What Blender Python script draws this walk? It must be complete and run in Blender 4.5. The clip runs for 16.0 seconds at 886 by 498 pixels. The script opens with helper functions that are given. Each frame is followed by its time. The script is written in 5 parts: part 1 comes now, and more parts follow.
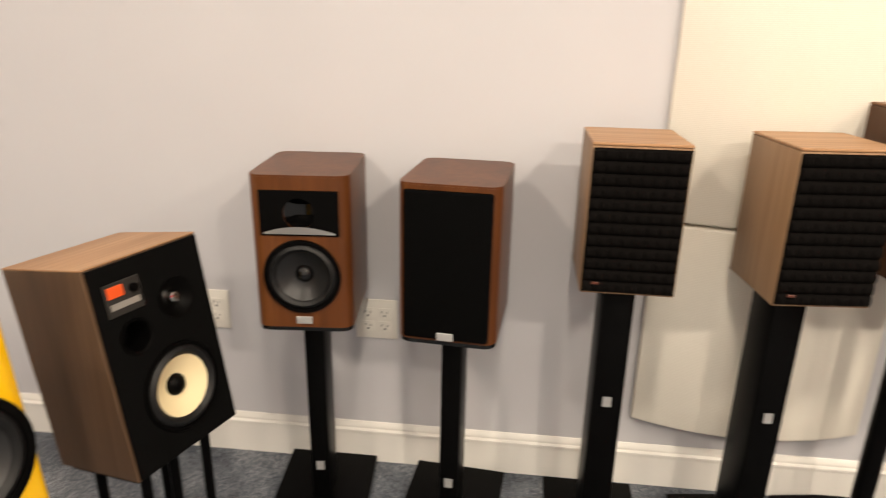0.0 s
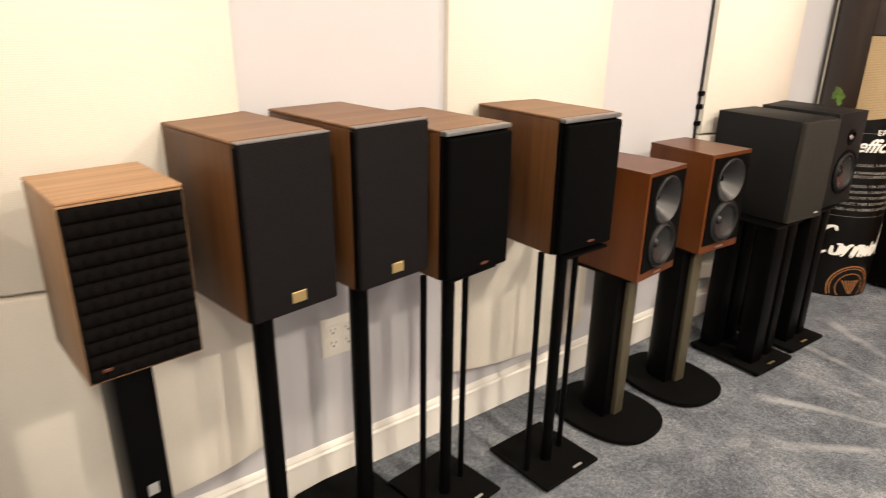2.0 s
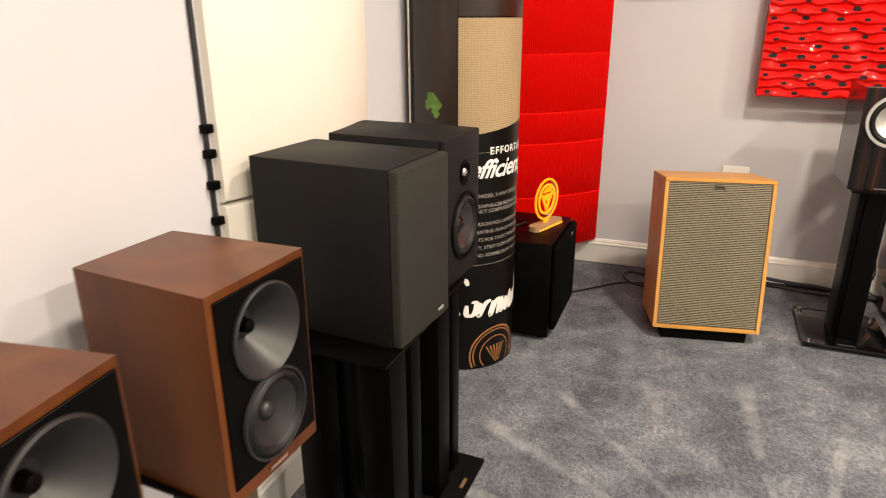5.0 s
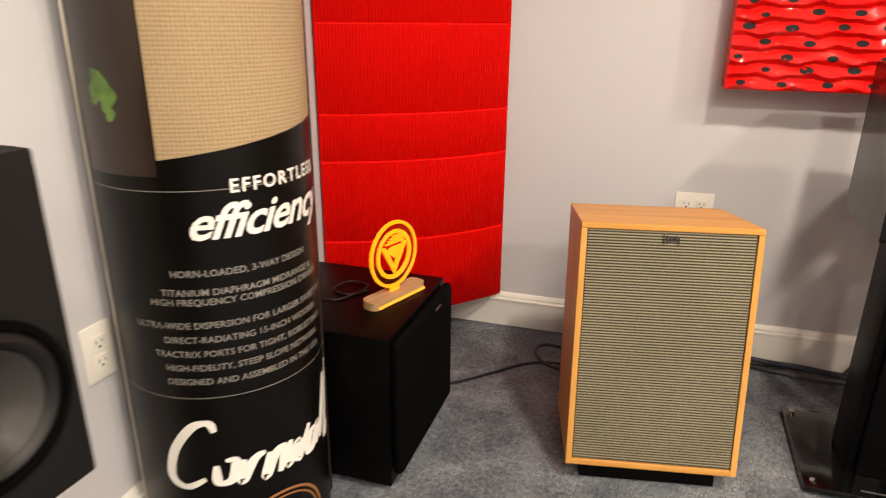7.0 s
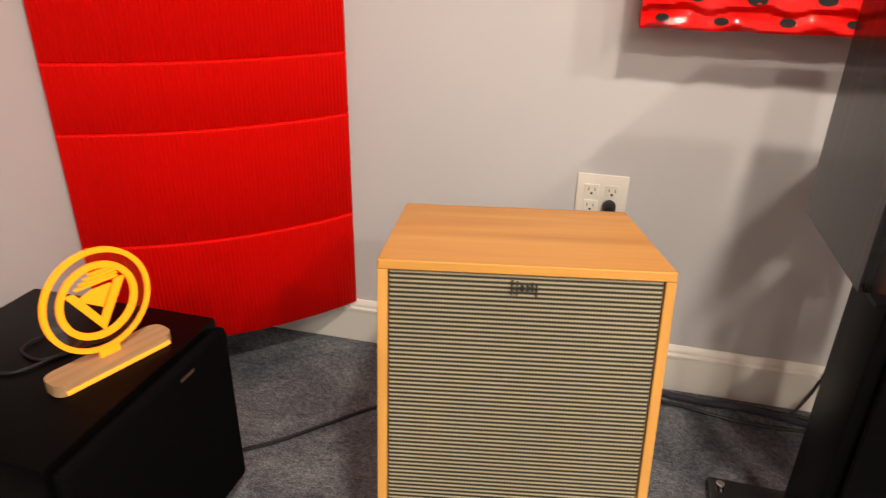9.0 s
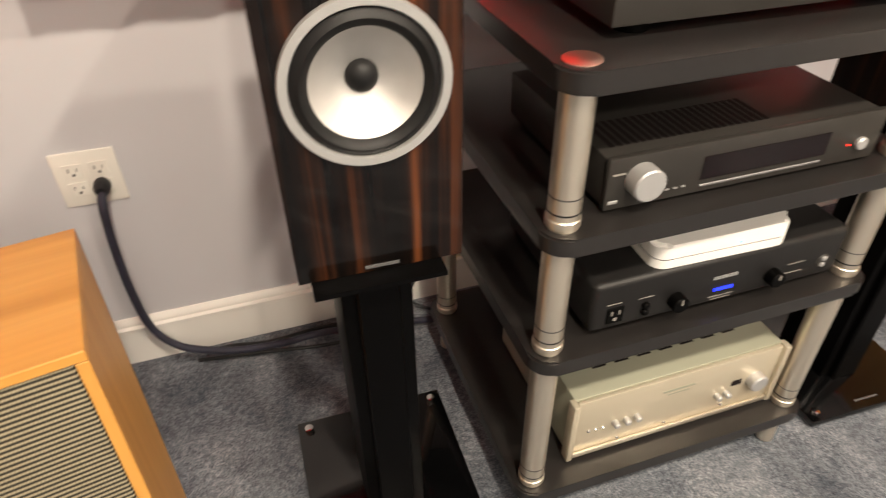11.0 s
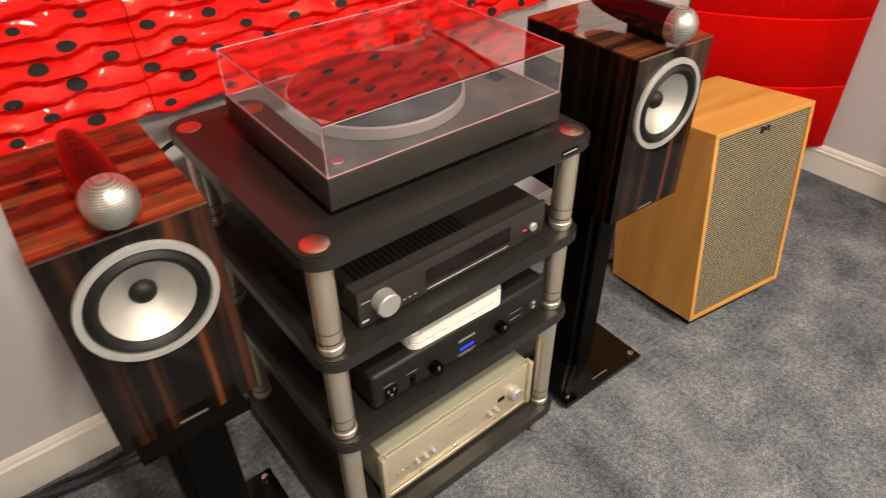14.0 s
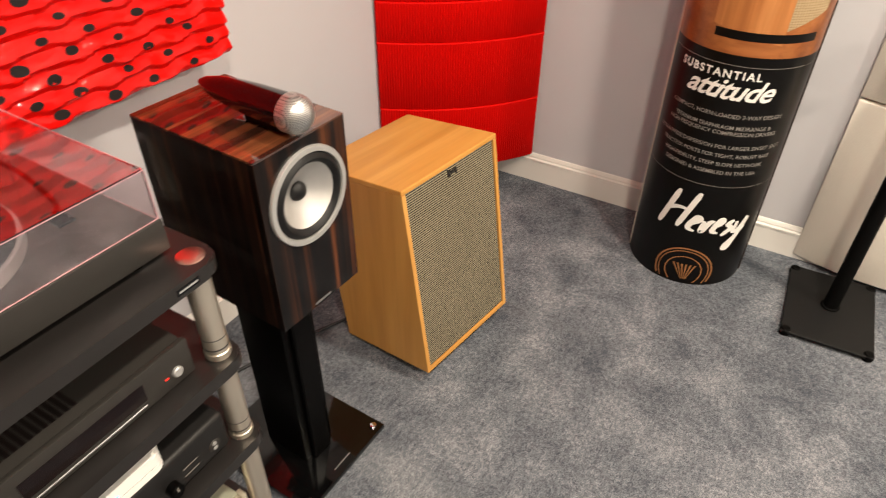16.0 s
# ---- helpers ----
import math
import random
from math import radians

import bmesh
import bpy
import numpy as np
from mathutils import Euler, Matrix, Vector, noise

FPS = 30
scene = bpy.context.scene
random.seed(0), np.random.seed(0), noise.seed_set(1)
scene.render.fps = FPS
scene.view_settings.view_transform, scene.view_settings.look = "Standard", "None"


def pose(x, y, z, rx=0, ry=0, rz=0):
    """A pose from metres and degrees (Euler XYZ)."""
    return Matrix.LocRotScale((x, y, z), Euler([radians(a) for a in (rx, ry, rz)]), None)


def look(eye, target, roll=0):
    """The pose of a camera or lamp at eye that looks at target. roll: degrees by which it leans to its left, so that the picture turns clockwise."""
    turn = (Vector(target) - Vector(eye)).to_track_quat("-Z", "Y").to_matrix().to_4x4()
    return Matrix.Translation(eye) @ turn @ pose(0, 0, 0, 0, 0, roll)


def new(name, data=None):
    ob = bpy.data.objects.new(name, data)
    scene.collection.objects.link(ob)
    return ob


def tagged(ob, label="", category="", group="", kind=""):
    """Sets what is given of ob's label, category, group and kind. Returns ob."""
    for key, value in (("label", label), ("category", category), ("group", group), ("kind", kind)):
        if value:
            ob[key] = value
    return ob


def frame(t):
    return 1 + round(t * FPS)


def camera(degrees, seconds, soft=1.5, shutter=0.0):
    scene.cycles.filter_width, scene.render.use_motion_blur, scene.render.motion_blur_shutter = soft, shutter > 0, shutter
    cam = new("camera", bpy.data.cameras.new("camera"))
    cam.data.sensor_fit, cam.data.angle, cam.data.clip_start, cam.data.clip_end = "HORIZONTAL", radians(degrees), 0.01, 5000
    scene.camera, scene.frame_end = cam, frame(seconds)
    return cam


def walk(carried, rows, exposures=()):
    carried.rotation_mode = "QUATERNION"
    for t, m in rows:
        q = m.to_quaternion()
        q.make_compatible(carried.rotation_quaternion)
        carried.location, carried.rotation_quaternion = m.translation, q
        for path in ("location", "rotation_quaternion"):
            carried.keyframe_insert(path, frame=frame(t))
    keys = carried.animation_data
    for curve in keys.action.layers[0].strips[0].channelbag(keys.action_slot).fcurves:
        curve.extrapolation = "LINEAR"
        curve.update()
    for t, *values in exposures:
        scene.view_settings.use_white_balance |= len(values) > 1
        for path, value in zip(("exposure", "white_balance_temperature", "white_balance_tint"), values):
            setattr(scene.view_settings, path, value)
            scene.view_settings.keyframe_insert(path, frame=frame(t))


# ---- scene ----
cam = camera(68.7, 16.0, soft=1.1, shutter=0.35)

PATH = [
    (0, (1.25, -0.142, 1.216), (-0.632, -0.343, 0.567), 1.1),
    (0.5, (1.245, -0.118, 1.236), (-0.631, 0.122, 0.583), 1.0),
    (1, (1.231, -0.038, 1.237), (-0.539, 0.617, 0.575), 0.6),
    (1.5, (1.157, 0.103, 1.277), (-0.46, 1.062, 0.594), 0.8),
    (2, (1.083, 0.28, 1.296), (-0.403, 1.424, 0.601), 0.8),
    (2.5, (0.977, 0.506, 1.292), (-0.386, 1.795, 0.599), 0.9),
    (3, (0.819, 0.724, 1.319), (-0.314, 2.22, 0.626), 1.5),
    (3.5, (0.744, 0.91, 1.311), (-0.172, 2.553, 0.633), 0.8),
    (6, (0.497, 2.111, 1.118), (-0.104, 3.898, 0.449), 0.2),
    (6.5, (0.529, 2.405, 1.084), (-0.028, 4.207, 0.418), 0.5),
    (7, (0.614, 2.688, 1.064), (0.059, 4.49, 0.399), 0.5),
    (7.5, (0.655, 2.897, 1.021), (0.114, 4.706, 0.361), 0.6),
    (8, (0.672, 3.094, 1.004), (0.15, 4.908, 0.345), 1.1),
    (10.5, (1.034, 3.574, 1.1), (1.195, 5.159, -0.109), -0.3),
    (11, (1.106, 3.602, 1.141), (1.594, 5.112, -0.076), -0.8),
    (11.5, (1.114, 3.593, 1.207), (1.763, 5.037, -0.014), -1.0),
    (12, (1.087, 3.543, 1.31), (1.795, 4.963, 0.092), -1.1),
    (12.5, (1.074, 3.5, 1.384), (1.836, 4.893, 0.169), -1.1),
    (13, (1.074, 3.484, 1.421), (1.883, 4.844, 0.199), -1.0),
    (13.5, (1.095, 3.487, 1.437), (1.968, 4.801, 0.207), -0.9),
    (14, (1.139, 3.497, 1.445), (2.119, 4.731, 0.214), -0.7),
    (14.5, (1.24, 3.504, 1.461), (2.34, 4.631, 0.228), -0.4),
    (15, (1.345, 3.496, 1.492), (2.539, 4.524, 0.259), -0.1),
    (15.5, (1.428, 3.463, 1.503), (2.712, 4.378, 0.272), 0.2),
    (16, (1.515, 3.467, 1.501), (2.883, 4.256, 0.275), 0.6),
]
walk(cam, [(t, look(eye, target, roll)) for t, eye, target, roll in PATH],
     exposures=((0, 0.0), (2, 0.04), (3, 0.10), (6, 0.18), (7, 0.20), (8.2, 0.10), (10.5, 0.18), (11.5, 0.26), (12.5, 0.06), (13.5, -0.08), (16, -0.05)))

# ---- light ----
world = bpy.data.worlds.new("world")
scene.world = world
world.use_nodes = True
world.node_tree.nodes["Background"].inputs[0].default_value = (0.9, 0.95, 1.0, 1)
world.node_tree.nodes["Background"].inputs[1].default_value = 0.05
LAMP_WATTS = 40.0
LAMP_COLOUR = (1.0, 0.86, 0.685)

XA, XC, YB, YS, ZC = -0.34, 3.83, 4.85, -2.6, 2.7


# ---- materials ----
def mat(name, colour, rough=0.5, metal=0.0, coat=0.0, spec=0.5):
    m = bpy.data.materials.new(name)
    m.use_nodes = True
    b = m.node_tree.nodes["Principled BSDF"]
    b.inputs["Base Color"].default_value = (*colour, 1)
    b.inputs["Roughness"].default_value = rough
    b.inputs["Metallic"].default_value = metal
    b.inputs["Coat Weight"].default_value = coat
    b.inputs["Coat Roughness"].default_value = 0.04
    b.inputs["Specular IOR Level"].default_value = spec
    return m


def nd(m, kind, **kw):
    n = m.node_tree.nodes.new(kind)
    for k, v in kw.items():
        n.inputs[k].default_value = v
    return n


def ln(m, a, b):
    m.node_tree.links.new(a, b)


def coords(m, scale=(1, 1, 1), space="Object"):
    tc = nd(m, "ShaderNodeTexCoord")
    mp = nd(m, "ShaderNodeMapping")
    mp.inputs["Scale"].default_value = scale
    ln(m, tc.outputs[space], mp.inputs["Vector"])
    return mp.outputs["Vector"]


def ramp(m, src, stops):
    r = nd(m, "ShaderNodeValToRGB")
    el = r.color_ramp.elements
    el[0].position, el[0].color = stops[0][0], (*stops[0][1], 1)
    el[1].position, el[1].color = stops[-1][0], (*stops[-1][1], 1)
    for p, c in stops[1:-1]:
        e = el.new(p)
        e.color = (*c, 1)
    ln(m, src, r.inputs["Fac"])
    return r.outputs["Color"]


def noise_at(m, vec, scale, detail=4.0, rough=0.55, dist=0.0):
    n = nd(m, "ShaderNodeTexNoise", Scale=scale, Detail=detail, Roughness=rough, Distortion=dist)
    ln(m, vec, n.inputs["Vector"])
    return n.outputs["Fac"]


def bump(m, src, strength, distance):
    b = nd(m, "ShaderNodeBump", Strength=strength, Distance=distance)
    ln(m, src, b.inputs["Height"])
    ln(m, b.outputs["Normal"], m.node_tree.nodes["Principled BSDF"].inputs["Normal"])


def set_in(m, socket, src):
    ln(m, src, m.node_tree.nodes["Principled BSDF"].inputs[socket])


def mix(m, fac, a, b, blend="MIX"):
    x = nd(m, "ShaderNodeMix")
    x.data_type, x.blend_type = "RGBA", blend
    for s, v in ((x.inputs[0], fac), (x.inputs[6], a), (x.inputs[7], b)):
        if isinstance(v, (float, int)):
            s.default_value = v
        elif isinstance(v, tuple):
            s.default_value = (*v, 1)
        else:
            ln(m, v, s)
    return x.outputs[2]


def wood(name, dark, mid, light, rough=0.4, coat=0.0, axis="z", fine=60.0, contrast=1.0):
    """Veneer: long fibres along one axis, with broader figure."""
    m = mat(name, mid, rough, coat=coat, spec=0.28)
    s = {"z": (fine, fine, 2.2), "y": (fine, 2.2, fine), "x": (2.2, fine, fine)}[axis]
    b = {"z": (9, 9, 0.8), "y": (9, 0.8, 9), "x": (0.8, 9, 9)}[axis]
    f1 = noise_at(m, coords(m, s), 1.0, 5, 0.6, 0.4)
    f2 = noise_at(m, coords(m, b), 1.0, 3, 0.5, 0.8)
    c1 = ramp(m, f2, [(0.3, dark), (0.5, mid), (0.72, light)])
    c2 = ramp(m, f1, [(0.35, (0.55, 0.5, 0.45)), (0.65, (1.0, 1.0, 1.0))])
    set_in(m, "Base Color", mix(m, 0.55 * contrast, c1, c2, "MULTIPLY"))
    bump(m, f1, 0.08, 0.001)
    return m


def plain(name, colour, rough=0.5, metal=0.0, coat=0.0, var=0.12, scale=30.0, bmp=0.03, spec=0.5):
    """A surface with slight mottling and fine relief."""
    m = mat(name, colour, rough, metal, coat, spec)
    v = coords(m)
    f = noise_at(m, v, scale * 0.1, 3)
    g = noise_at(m, v, scale * 12, 3)
    lo = tuple(c * (1 - var) for c in colour)
    hi = tuple(min(1, c * (1 + var)) for c in colour)
    set_in(m, "Base Color", ramp(m, f, [(0.3, lo), (0.7, hi)]))
    r = nd(m, "ShaderNodeMapRange")
    r.inputs["To Min"].default_value, r.inputs["To Max"].default_value = rough * 0.88, min(1, rough * 1.12)
    ln(m, f, r.inputs["Value"])
    set_in(m, "Roughness", r.outputs[0])
    if bmp:
        bump(m, g, bmp, 0.002)
    return m


def cloth(name, dark, light, scale=900.0, rough=0.9, var=0.1, axis="XZ"):
    """Woven cloth: two crossed sets of threads."""
    m = mat(name, light, rough, spec=0.04)
    v = coords(m)
    sep = nd(m, "ShaderNodeSeparateXYZ")
    ln(m, v, sep.inputs[0])
    outs = []
    for a in axis:
        mul = nd(m, "ShaderNodeMath")
        mul.operation = "MULTIPLY"
        mul.inputs[1].default_value = scale
        ln(m, sep.outputs[a], mul.inputs[0])
        sn = nd(m, "ShaderNodeMath")
        sn.operation = "SINE"
        ln(m, mul.outputs[0], sn.inputs[0])
        outs.append(sn.outputs[0])
    add = nd(m, "ShaderNodeMath")
    add.operation = "MULTIPLY_ADD"
    add.inputs[1].default_value, add.inputs[2].default_value = 0.25, 0.5
    sm = nd(m, "ShaderNodeMath")
    ln(m, outs[0], sm.inputs[0])
    ln(m, outs[-1], sm.inputs[1])
    ln(m, sm.outputs[0], add.inputs[0])
    f = noise_at(m, v, 6, 4)
    n2 = noise_at(m, v, 260, 2)
    c = ramp(m, add.outputs[0], [(0.1, dark), (0.9, light)])
    c = mix(m, 0.35, c, ramp(m, n2, [(0.3, dark), (0.7, light)]))
    c = mix(m, var * 2, c, ramp(m, f, [(0.3, (0.6, 0.6, 0.6)), (0.7, (1, 1, 1))]), "MULTIPLY")
    set_in(m, "Base Color", c)
    bump(m, add.outputs[0], 0.15, 0.001)
    return m


# walls and floor
M_WALL = plain("wall_paint", (0.565, 0.560, 0.590), 0.55, var=0.02, scale=20, bmp=0.04)
M_CEIL = plain("ceiling_paint", (0.78, 0.77, 0.75), 0.8, var=0.02)
M_TRIM = plain("trim_paint", (0.80, 0.78, 0.74), 0.35, var=0.02, bmp=0.01)
M_FABRIC = cloth("panel_fabric", (0.74, 0.70, 0.62), (0.84, 0.80, 0.72), 1500, 0.95, 0.04, "YZ")

FAN_X, FAN_Y = 0.92, 2.80
M_CARPET = mat("carpet", (0.16, 0.19, 0.24), 0.95, spec=0.1)
_v = coords(M_CARPET)
_big = noise_at(M_CARPET, _v, 4.2, 7, 0.74, 0.35)
_mid = noise_at(M_CARPET, _v, 80, 4, 0.75)
_fin = noise_at(M_CARPET, _v, 260, 3, 0.75)
_c = ramp(M_CARPET, _big, [(0.34, (0.145, 0.160, 0.185)), (0.5, (0.270, 0.290, 0.320)), (0.66, (0.45, 0.465, 0.49))])
_c = mix(M_CARPET, 0.75, _c, ramp(M_CARPET, _mid, [(0.40, (0.36, 0.38, 0.42)), (0.60, (1.0, 1.0, 1.0))]), "MULTIPLY")
_c = mix(M_CARPET, 0.9, _c, ramp(M_CARPET, _fin, [(0.38, (0.26, 0.28, 0.32)), (0.60, (1.0, 1.0, 1.0))]), "MULTIPLY")
# straight pale marks where the pile was brushed
_st = noise_at(M_CARPET, coords(M_CARPET, (5.5, 0.35, 1.0)), 1.0, 2, 0.5, 0.3)
_c = mix(M_CARPET, ramp(M_CARPET, _st, [(0.58, (0, 0, 0)), (0.72, (0.12, 0.12, 0.12))]), _c, (0.42, 0.44, 0.46))
# fan of brush strokes that meet near the middle of the aisle
_off = nd(M_CARPET, "ShaderNodeVectorMath")
_off.operation = "SUBTRACT"
_off.inputs[1].default_value = (FAN_X, FAN_Y, 0.0)
ln(M_CARPET, _v, _off.inputs[0])
_sx = nd(M_CARPET, "ShaderNodeSeparateXYZ")
ln(M_CARPET, _off.outputs[0], _sx.inputs[0])
_at = nd(M_CARPET, "ShaderNodeMath")
_at.operation = "ARCTAN2"
ln(M_CARPET, _sx.outputs[1], _at.inputs[0])
ln(M_CARPET, _sx.outputs[0], _at.inputs[1])
_mu = nd(M_CARPET, "ShaderNodeMath")
_mu.operation = "MULTIPLY_ADD"
_mu.inputs[1].default_value = 19.0
ln(M_CARPET, _at.outputs[0], _mu.inputs[0])
_wob = nd(M_CARPET, "ShaderNodeMath")
_wob.operation = "MULTIPLY"
_wob.inputs[1].default_value = 3.2
ln(M_CARPET, noise_at(M_CARPET, _v, 1.1, 1), _wob.inputs[0])
ln(M_CARPET, _wob.outputs[0], _mu.inputs[2])
_si = nd(M_CARPET, "ShaderNodeMath")
_si.operation = "SINE"
ln(M_CARPET, _mu.outputs[0], _si.inputs[0])
_le = nd(M_CARPET, "ShaderNodeVectorMath")
_le.operation = "LENGTH"
ln(M_CARPET, _off.outputs[0], _le.inputs[0])
_far = ramp(M_CARPET, _le.outputs["Value"], [(0.10, (0, 0, 0)), (0.25, (1, 1, 1)), (0.95, (1, 1, 1)), (1.0, (0, 0, 0))])
_brk = ramp(M_CARPET, noise_at(M_CARPET, _v, 2.3, 4, 0.7), [(0.42, (0, 0, 0)), (0.60, (1, 1, 1))])
_fan = mix(M_CARPET, 1.0, ramp(M_CARPET, _si.outputs[0], [(0.78, (0, 0, 0)), (1.0, (0.48, 0.48, 0.48))]), _far, "MULTIPLY")
_fan = mix(M_CARPET, 1.0, _fan, _brk, "MULTIPLY")
_c = mix(M_CARPET, _fan, _c, (0.50, 0.51, 0.52))
set_in(M_CARPET, "Base Color", _c)
_ad = nd(M_CARPET, "ShaderNodeMath")
ln(M_CARPET, _fin, _ad.inputs[0])
ln(M_CARPET, _mid, _ad.inputs[1])
bump(M_CARPET, _ad.outputs[0], 0.7, 0.006)

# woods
# walnut: light put into colour, shaded copy for sides, lit copy for tops
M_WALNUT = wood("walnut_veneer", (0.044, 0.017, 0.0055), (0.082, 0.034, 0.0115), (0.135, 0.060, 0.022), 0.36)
M_WALNUT_LIT_TOP = wood("walnut_veneer_lit_top", (0.15, 0.072, 0.032), (0.215, 0.108, 0.052), (0.27, 0.145, 0.075), 0.42, axis="x")
M_TEAK = wood("light_walnut_veneer", (0.2184, 0.1287, 0.0663), (0.2964, 0.1794, 0.0975), (0.3588, 0.2262, 0.1287), 0.45)
# same light walnut, its colour raised for light falling on upward faces
M_TEAK_LIT_TOP = wood("light_walnut_lit_top", (0.3312, 0.1840, 0.0920), (0.4232, 0.2438, 0.1288), (0.4968, 0.3036, 0.1656), 0.45, axis="x")
M_MONITOR = wood("monitor_walnut", (0.064, 0.036, 0.019), (0.094, 0.054, 0.030), (0.125, 0.074, 0.042), 0.5)
M_HDI = wood("satin_walnut", (0.082, 0.026, 0.0065), (0.115, 0.038, 0.010), (0.148, 0.053, 0.0155), 0.36)
M_CHERRY = wood("cherry_veneer", (0.064, 0.0175, 0.0036), (0.096, 0.0275, 0.006), (0.130, 0.040, 0.0095), 0.30, fine=40, contrast=0.6)
M_HONEY = wood("honey_cherry_veneer", (0.50, 0.235, 0.05), (0.60, 0.30, 0.07), (0.68, 0.365, 0.10), 0.42, axis="x", fine=30, contrast=0.45)
M_HONEY_SIDE = wood("honey_cherry_side", (0.48, 0.22, 0.045), (0.57, 0.28, 0.065), (0.64, 0.335, 0.09), 0.42, axis="z", fine=30, contrast=0.45)

M_EBONY = mat("gloss_ebony", (0.03, 0.015, 0.01), 0.3, coat=0.6, spec=0.08)
_e1 = noise_at(M_EBONY, coords(M_EBONY, (34, 34, 0.7)), 1.0, 3, 0.55, 0.5)
_e2 = noise_at(M_EBONY, coords(M_EBONY, (120, 120, 3)), 1.0, 4, 0.6, 0.3)
_c = ramp(M_EBONY, _e1, [(0.45, (0.0026, 0.0016, 0.0013)), (0.55, (0.013, 0.0052, 0.0028)), (0.62, (0.042, 0.0135, 0.005)), (0.72, (0.12, 0.038, 0.013))])
set_in(M_EBONY, "Base Color", mix(M_EBONY, 0.7, _c, ramp(M_EBONY, _e2, [(0.35, (0.3, 0.3, 0.3)), (0.65, (1, 1, 1))]), "MULTIPLY"))
M_EBONY_TOP = mat("gloss_ebony_top", (0.03, 0.015, 0.01), 0.35, coat=1.0, spec=0.15)
M_EBONY_TOP.node_tree.nodes["Principled BSDF"].inputs["Coat Roughness"].default_value = 0.012
M_EBONY_TOP.node_tree.nodes["Principled BSDF"].inputs["Coat IOR"].default_value = 2.1
_e1 = noise_at(M_EBONY_TOP, coords(M_EBONY_TOP, (1.2, 34, 26)), 1.0, 3, 0.55, 0.5)
_e2 = noise_at(M_EBONY_TOP, coords(M_EBONY_TOP, (4, 150, 120)), 1.0, 4, 0.6, 0.3)
_c = ramp(M_EBONY_TOP, _e1, [(0.36, (0.016, 0.008, 0.006)), (0.46, (0.05, 0.018, 0.010)), (0.56, (0.16, 0.052, 0.020)), (0.7, (0.24, 0.085, 0.032))])
set_in(M_EBONY_TOP, "Base Color", mix(M_EBONY_TOP, 0.6, _c, ramp(M_EBONY_TOP, _e2, [(0.35, (0.4, 0.4, 0.4)), (0.65, (1, 1, 1))]), "MULTIPLY"))

# blacks, metals, plastics
M_BLACK = plain("black_satin", (0.0016, 0.0015, 0.0015), 0.42, var=0.15, spec=0.06)
M_BLACK_MATTE = plain("black_matte", (0.0025, 0.0025, 0.0025), 0.7, var=0.15, bmp=0.08, spec=0.06)
M_BLACK_GLOSS = mat("black_gloss", (0.002, 0.002, 0.0022), 0.12, coat=0.6, spec=0.3)
M_STANDMETAL = plain("stand_black_metal", (0.0016, 0.0015, 0.0016), 0.38, var=0.1, bmp=0.05, spec=0.07)
M_GRAPHITE = plain("graphite_vinyl", (0.0085, 0.0085, 0.0088), 0.55, var=0.08, bmp=0.10, spec=0.16)
M_VINYL = plain("black_ash_vinyl", (0.0014, 0.0012, 0.0012), 0.38, var=0.2, bmp=0.10, spec=0.08)
M_RACK = plain("rack_shelf_lacquer", (0.016, 0.0145, 0.0140), 0.32, var=0.1, bmp=0.02, spec=0.5)
M_EQUIP = plain("equipment_case", (0.027, 0.025, 0.023), 0.40, var=0.1, bmp=0.04, spec=0.3)
M_STEEL = plain("brushed_steel", (0.76, 0.69, 0.58), 0.32, 0.88, var=0.06, bmp=0.02)
M_CHROME = mat("chrome", (0.82, 0.80, 0.78), 0.10, 1.0)
M_SILVER = plain("silver_plastic", (0.46, 0.46, 0.46), 0.42, 0.5, var=0.05)
M_TOPBAR = plain("grey_top_bar", (0.20, 0.20, 0.205), 0.35, 0.5, var=0.05)
M_CHAMPAGNE = plain("champagne_case", (0.37, 0.375, 0.29), 0.42, 0.35, var=0.05, bmp=0.03)
M_CHAMP_FACE = plain("champagne_fascia", (0.60, 0.54, 0.42), 0.36, 0.5, var=0.04, bmp=0.02)
M_WHITE = plain("white_plastic", (0.80, 0.79, 0.77), 0.35, var=0.02, bmp=0.0)
M_PLATE = plain("outlet_plastic", (0.80, 0.77, 0.71), 0.4, var=0.02, bmp=0.0)
M_SLOT = mat("socket_slot", (0.03, 0.03, 0.03), 0.6)
M_RUBBER = plain("rubber_surround", (0.006, 0.006, 0.0065), 0.5, var=0.1, spec=0.3)
M_ALUCONE = plain("woven_silver_cone", (0.60, 0.59, 0.57), 0.40, 0.75, var=0.06, scale=200, bmp=0.3)
M_RING = plain("pale_trim_ring", (0.52, 0.52, 0.51), 0.30, 0.55, var=0.03, bmp=0.0)
M_DARKCONE = plain("dark_cone", (0.018, 0.018, 0.019), 0.32, 0.3, var=0.1)
M_GRAPHCONE = plain("glossy_dark_cone", (0.05, 0.048, 0.046), 0.26, 0.5, var=0.1, bmp=0.05)
M_GREYCONE = plain("grey_cone", (0.016, 0.016, 0.017), 0.42, 0.1, var=0.1, bmp=0.1)
M_PAPER = plain("cream_paper_cone", (0.80, 0.68, 0.42), 0.7, var=0.06, bmp=0.15)
M_GRILLE = cloth("black_grille_cloth", (0.0008, 0.0008, 0.0008), (0.003, 0.003, 0.0032), 1800)
M_GRILLE_BLUE = cloth("charcoal_grille_cloth", (0.0055, 0.0048, 0.0052), (0.0155, 0.0138, 0.0148), 2600)
M_GRILLE_GREY = cloth("dark_grey_grille_cloth", (0.019, 0.018, 0.016), (0.042, 0.040, 0.035), 1700)
